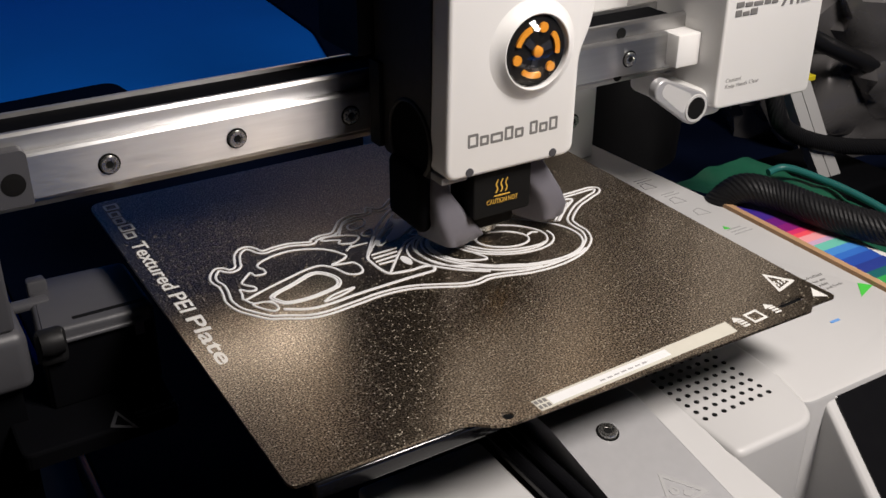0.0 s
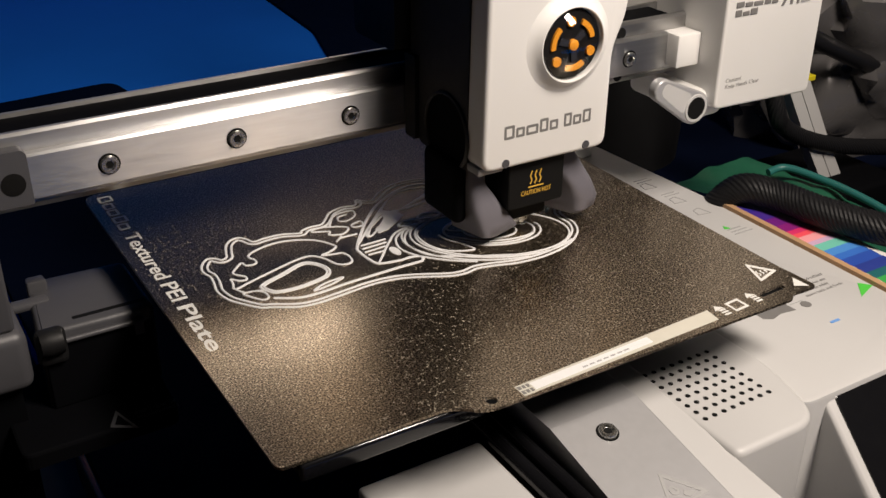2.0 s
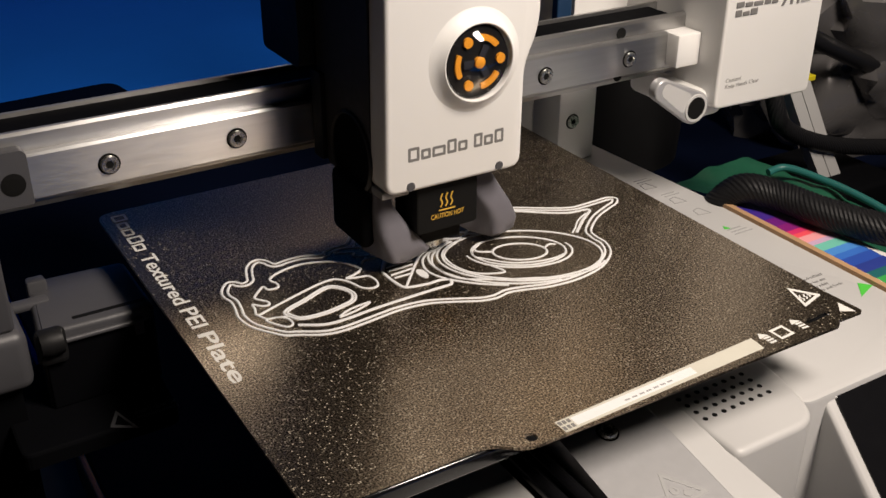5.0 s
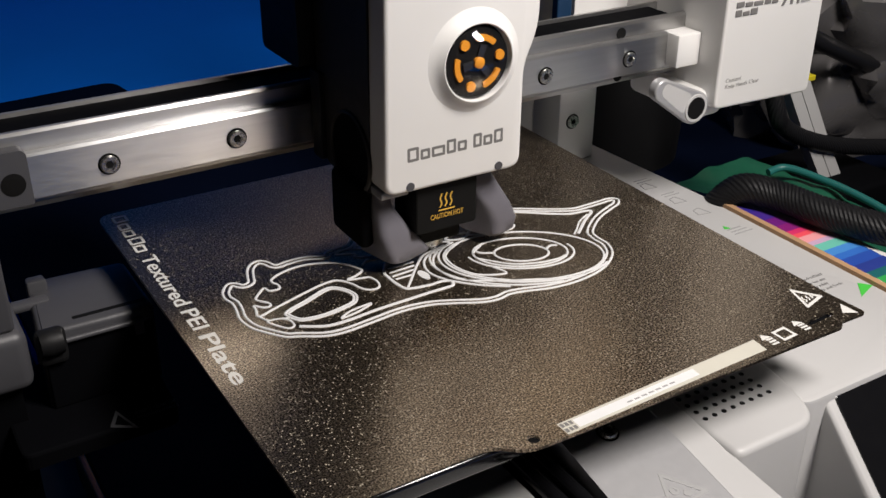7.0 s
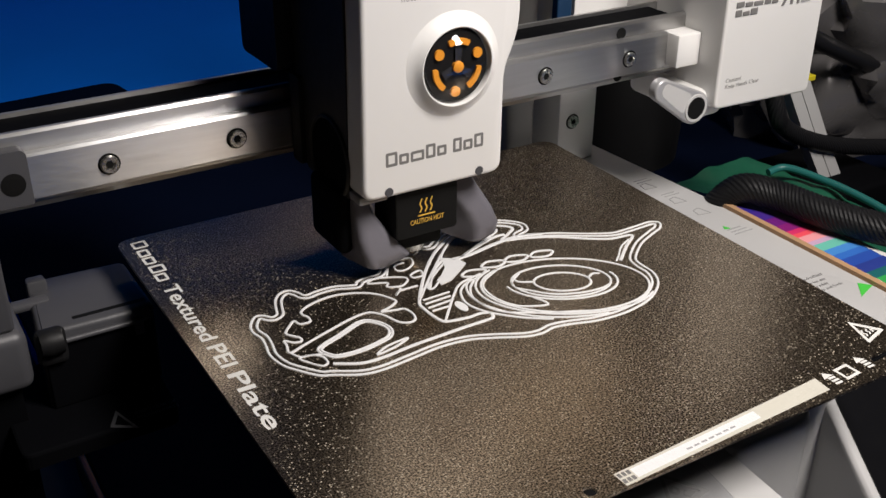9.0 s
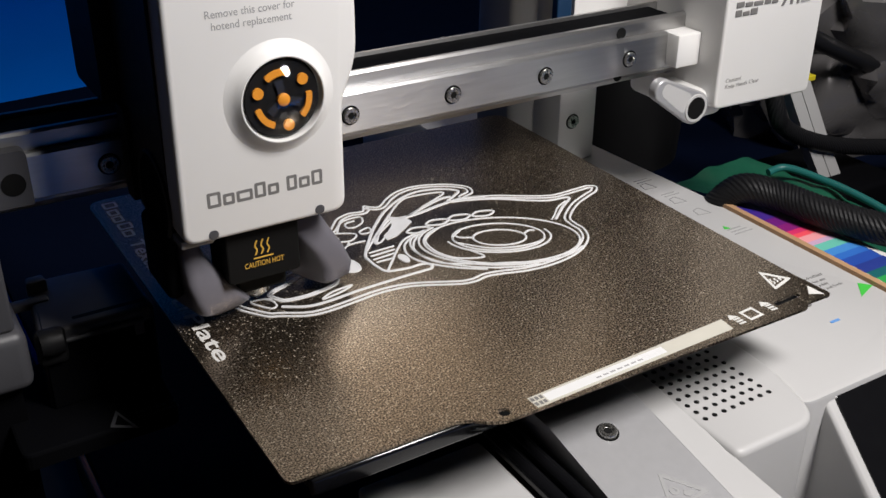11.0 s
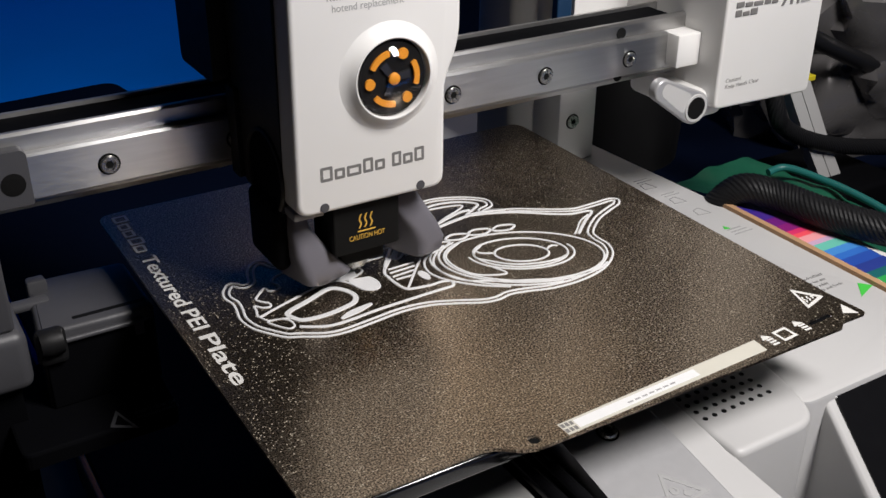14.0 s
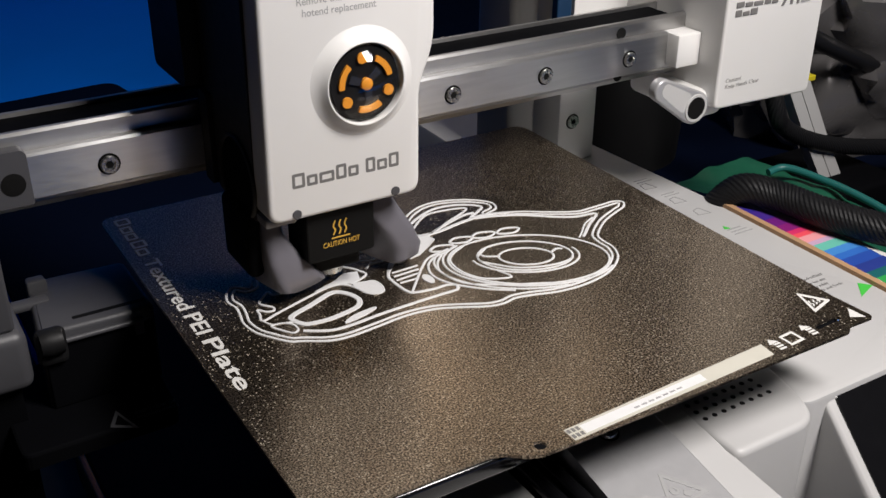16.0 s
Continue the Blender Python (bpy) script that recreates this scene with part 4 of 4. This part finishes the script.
# ---- things behind the printer ----
def behind():
    chart = thing("colour_chart", "printed colour chart card with bright stripes in a cardboard edge", "colour chart")
    def slab(x0, x1, y0, y1, z0, z1, m, name, label=""):
        return part(name, prism([(x0, y0), (x1, y0), (x1 + 0.0005, y1), (x0 + 0.0005, y1)], z0, z1), m, chart, label)
    slab(0.2528, 0.2745, -0.010, 0.1035, -0.0300, -0.0290, INK, "card")
    slab(0.2500, 0.2528, -0.010, 0.1065, -0.0330, -0.0282, CARDBOARD, "edge", "brown cardboard edge")
    stripes = ((0.1010, (0.035, 0.02, 0.26)), (0.0930, (0.055, 0.02, 0.24)), (0.0846, (0.14, 0.012, 0.18)), (0.0780, (0.22, 0.012, 0.16)), (0.0722, (0.62, 0.03, 0.13)), (0.0690, (0.80, 0.08, 0.11)), (0.0659, (0.80, 0.32, 0.34)),
               (0.0610, (0.55, 0.36, 0.52)), (0.0580, (0.14, 0.50, 0.40)), (0.0527, (0.06, 0.24, 0.60)), (0.0480, (0.03, 0.14, 0.50)), (0.0440, (0.02, 0.07, 0.36)), (0.0380, (0.02, 0.04, 0.24)), (0.0318, (0.01, 0.11, 0.12)), (0.0270, (0.03, 0.34, 0.07)), (0.0150, (0.03, 0.34, 0.07)))
    for (y1, c), (y0, after) in zip(stripes, stripes[1:]):
        slab(0.2540, 0.2715, y0, y1, -0.0290, -0.0289, mat("chart_colour", c, 0.45, var=0.04), "stripe")
    for pts, r, m, name, lab in (
            ([(0.355, 0.195, 0.022), (0.4014, 0.19, -0.0003), (0.4204, 0.19, -0.0091), (0.4451, 0.19, -0.0198), (0.4673, 0.19, -0.0281), (0.54, 0.19, -0.050)], 0.0050, RUBBER, "hose", "thick black rubber hose hanging behind the printer"),
            ([(0.335, 0.172, 0.02), (0.3402, 0.16, -0.0181), (0.3473, 0.16, -0.0292), (0.3652, 0.16, -0.0400), (0.3962, 0.16, -0.0509), (0.4392, 0.16, -0.0607), (0.53, 0.15, -0.075)], 0.0046, BRAID, "braided_cable", "black braided cable sleeve behind the printer"),
            ([(0.256, 0.150, -0.066), (0.2535, 0.118, -0.040), (0.2580, 0.1035, -0.0225), (0.2655, 0.0880, -0.0215), (0.2685, 0.0705, -0.0215), (0.2728, 0.0565, -0.0215), (0.2785, 0.0430, -0.0215), (0.298, 0.01, -0.0215)], 0.0066, BRAID, "braided_cable", "thick black braided cable lying along the colour chart")):
        c = thing(name, lab, "cable", group="cables behind the printer")
        part("sleeve", weave(pts, r) if m is BRAID else tube(pts, r, 16, 8), m, c, smooth=m is not BRAID)
    t = thing("white_bracket", "pair of off-white plastic struts leaning behind the printer", "bracket")
    for k in (0, 1):
        o = 0.0086 * k
        rings = [[(x + o, 0.160, z), (x + o + 0.0080, 0.160, z), (x + o + 0.0080, 0.167, z), (x + o, 0.167, z)] for x, z in ((0.3465, -0.008), (0.3690, -0.0439), (0.3860, -0.0690))]
        part("strut", loft(rings), OFFWHITE, t)
    d = thing("dark_box", "low black plastic box in the shade behind the printer", "box")
    part("box", box(0.366, 0.430, 0.140, 0.200, -0.0865, -0.0692, 0.003, 3), SHADEBLACK, d, smooth=True)
    g = thing("green_sheet", "crumpled green plastic sheet lying behind the printer", "sheet")
    bm = bmesh.new()
    bmesh.ops.create_grid(bm, x_segments=24, y_segments=24, size=0.5)
    for w in bm.verts:
        x, y = 0.316 + w.co.x * 0.055 - w.co.y * 0.012, 0.105 + w.co.y * 0.13
        w.co = (x, y, -0.050 + 0.006 * noise.noise((x * 25, y * 25, 0)) + 0.003 * noise.noise((x * 80, y * 80, 3)))
    part("sheet", bm, GREEN, g, smooth=True)
    part("fold", tube([(0.322, 0.143, -0.044), (0.332, 0.140, -0.0425), (0.338, 0.118, -0.0435), (0.338, 0.095, -0.044), (0.335, 0.07, -0.045)], 0.0019, 10, 6), TEAL, g, "teal folded edge", True)
    b = thing("grey_bag", "crumpled silvery grey plastic bag standing behind the printer", "bag")
    bm = bmesh.new()
    bmesh.ops.create_icosphere(bm, subdivisions=5, radius=1)
    for w in bm.verts:
        k = 1 + 0.26 * noise.noise(w.co * 1.6) + 0.24 * abs(noise.noise(w.co * 3.4)) + 0.10 * abs(noise.noise(w.co * 8.0))
        w.co = Vector((0.570 + w.co.x * 0.135 * k, 0.245 + w.co.y * 0.09 * k, -0.02 + w.co.z * 0.12 * k))
    part("bag", bm, BAG, b, smooth=True)
    y = thing("yellow_tape", "small strip of yellow tape behind the housing", "tape")
    part("strip", box(0.372, 0.386, 0.175, 0.180, -0.016, -0.013, 0.0005), YELLOW, y)
    s = thing("dark_bottle", "dark clear plastic container in the shade behind the column", "container")
    part("jar", lathe([(0, -0.0865), (0.045, -0.0865), (0.047, -0.05), (0.044, -0.018), (0.034, -0.012), (0, -0.012)], (0.34, 0.29, 0), "z", 28), BLACK, s, smooth=True)
    part("lid", lathe([(0, -0.0118), (0.033, -0.0118), (0.033, 0.0), (0.030, 0.002), (0, 0.002)], (0.34, 0.29, 0), "z", 28), BLACK, s, "dark screw lid", True)


behind()


# ---- what moves ----
BED_ROWS = [(0, 0.0), (0.5, 0.0121), (1, 0.0158), (1.5, -0.0034), (2, 0.0078), (2.5, 0.0043), (3, 0.0002), (3.5, -0.0142), (4, -0.0154), (4.2, -0.0130), (6.3, -0.0082), (6.5, -0.0038),
            (7, -0.0116), (7.5, -0.0192), (8, -0.0155), (8.5, -0.0159), (9, -0.0347), (9.2, -0.0287), (11.3, 0.0018), (11.5, -0.0033), (12, 0.0074), (12.5, 0.0087), (13, -0.0001), (13.5, -0.0022),
            (14, -0.0118), (14.5, -0.0093), (15, -0.0156), (15.5, -0.0147), (16, -0.0145)]
HEAD_ROWS = [(0, 0.0964), (0.5, 0.1056), (1, 0.1005), (1.5, 0.0878), (2, 0.1103), (2.5, 0.0847), (3, 0.0994), (3.5, 0.0915), (4, 0.0772), (4.2, 0.0724), (6.3, 0.0801), (6.5, 0.0739),
             (7, 0.0747), (7.5, 0.0729), (8, 0.0598), (8.5, 0.0526), (9, 0.0672), (9.2, 0.0608), (11.3, 0.0100), (11.5, 0.0258), (12, 0.0254), (12.5, 0.0147), (13, 0.0440), (13.5, 0.0412),
             (14, 0.0455), (14.5, 0.0393), (15, 0.0427), (15.5, 0.0391), (16, 0.0366)]
DISC_ROWS = [(0, 194), (0.5, 201), (1, 206.5), (1.5, 212), (2, 218), (2.5, 224), (3, 229), (3.5, 231.6), (4, 234), (4.2, 236), (6.3, 247), (6.5, 248), (7, 250), (7.5, 257), (8, 261), (8.5, 264),
             (9, 265), (9.2, 267), (11.3, 280), (11.5, 280.4), (12, 281.6), (12.5, 284.4), (13, 291), (13.5, 299), (14, 305), (14.5, 312), (15, 320.5), (15.5, 329.5), (16, 337.5)]


def motions():
    for ob in (bed, plate, print_ob):
        walk(ob, [(t, pose(0, y, 0)) for t, y in BED_ROWS])
    walk(head, [(t, pose(x, 0, 0)) for t, x in HEAD_ROWS])
    walk(disc, [(t, pose(DX, CY - 0.0016, DZ, 0, -a, 0)) for t, a in DISC_ROWS])
    low = -0.00036
    for ob, t0, t1 in ((lobe_fill, 9.8, 10.8), (leaf_fill, 11.6, 12.4), (crest_fill, 12.8, 14.2), (window_fill, 10.2, 12.0)):
        walk(ob, [(0, pose(0, 0, low)), (t0, pose(0, 0, low)), (t1, pose(0, 0, 0)), (16, pose(0, 0, 0))])


motions()
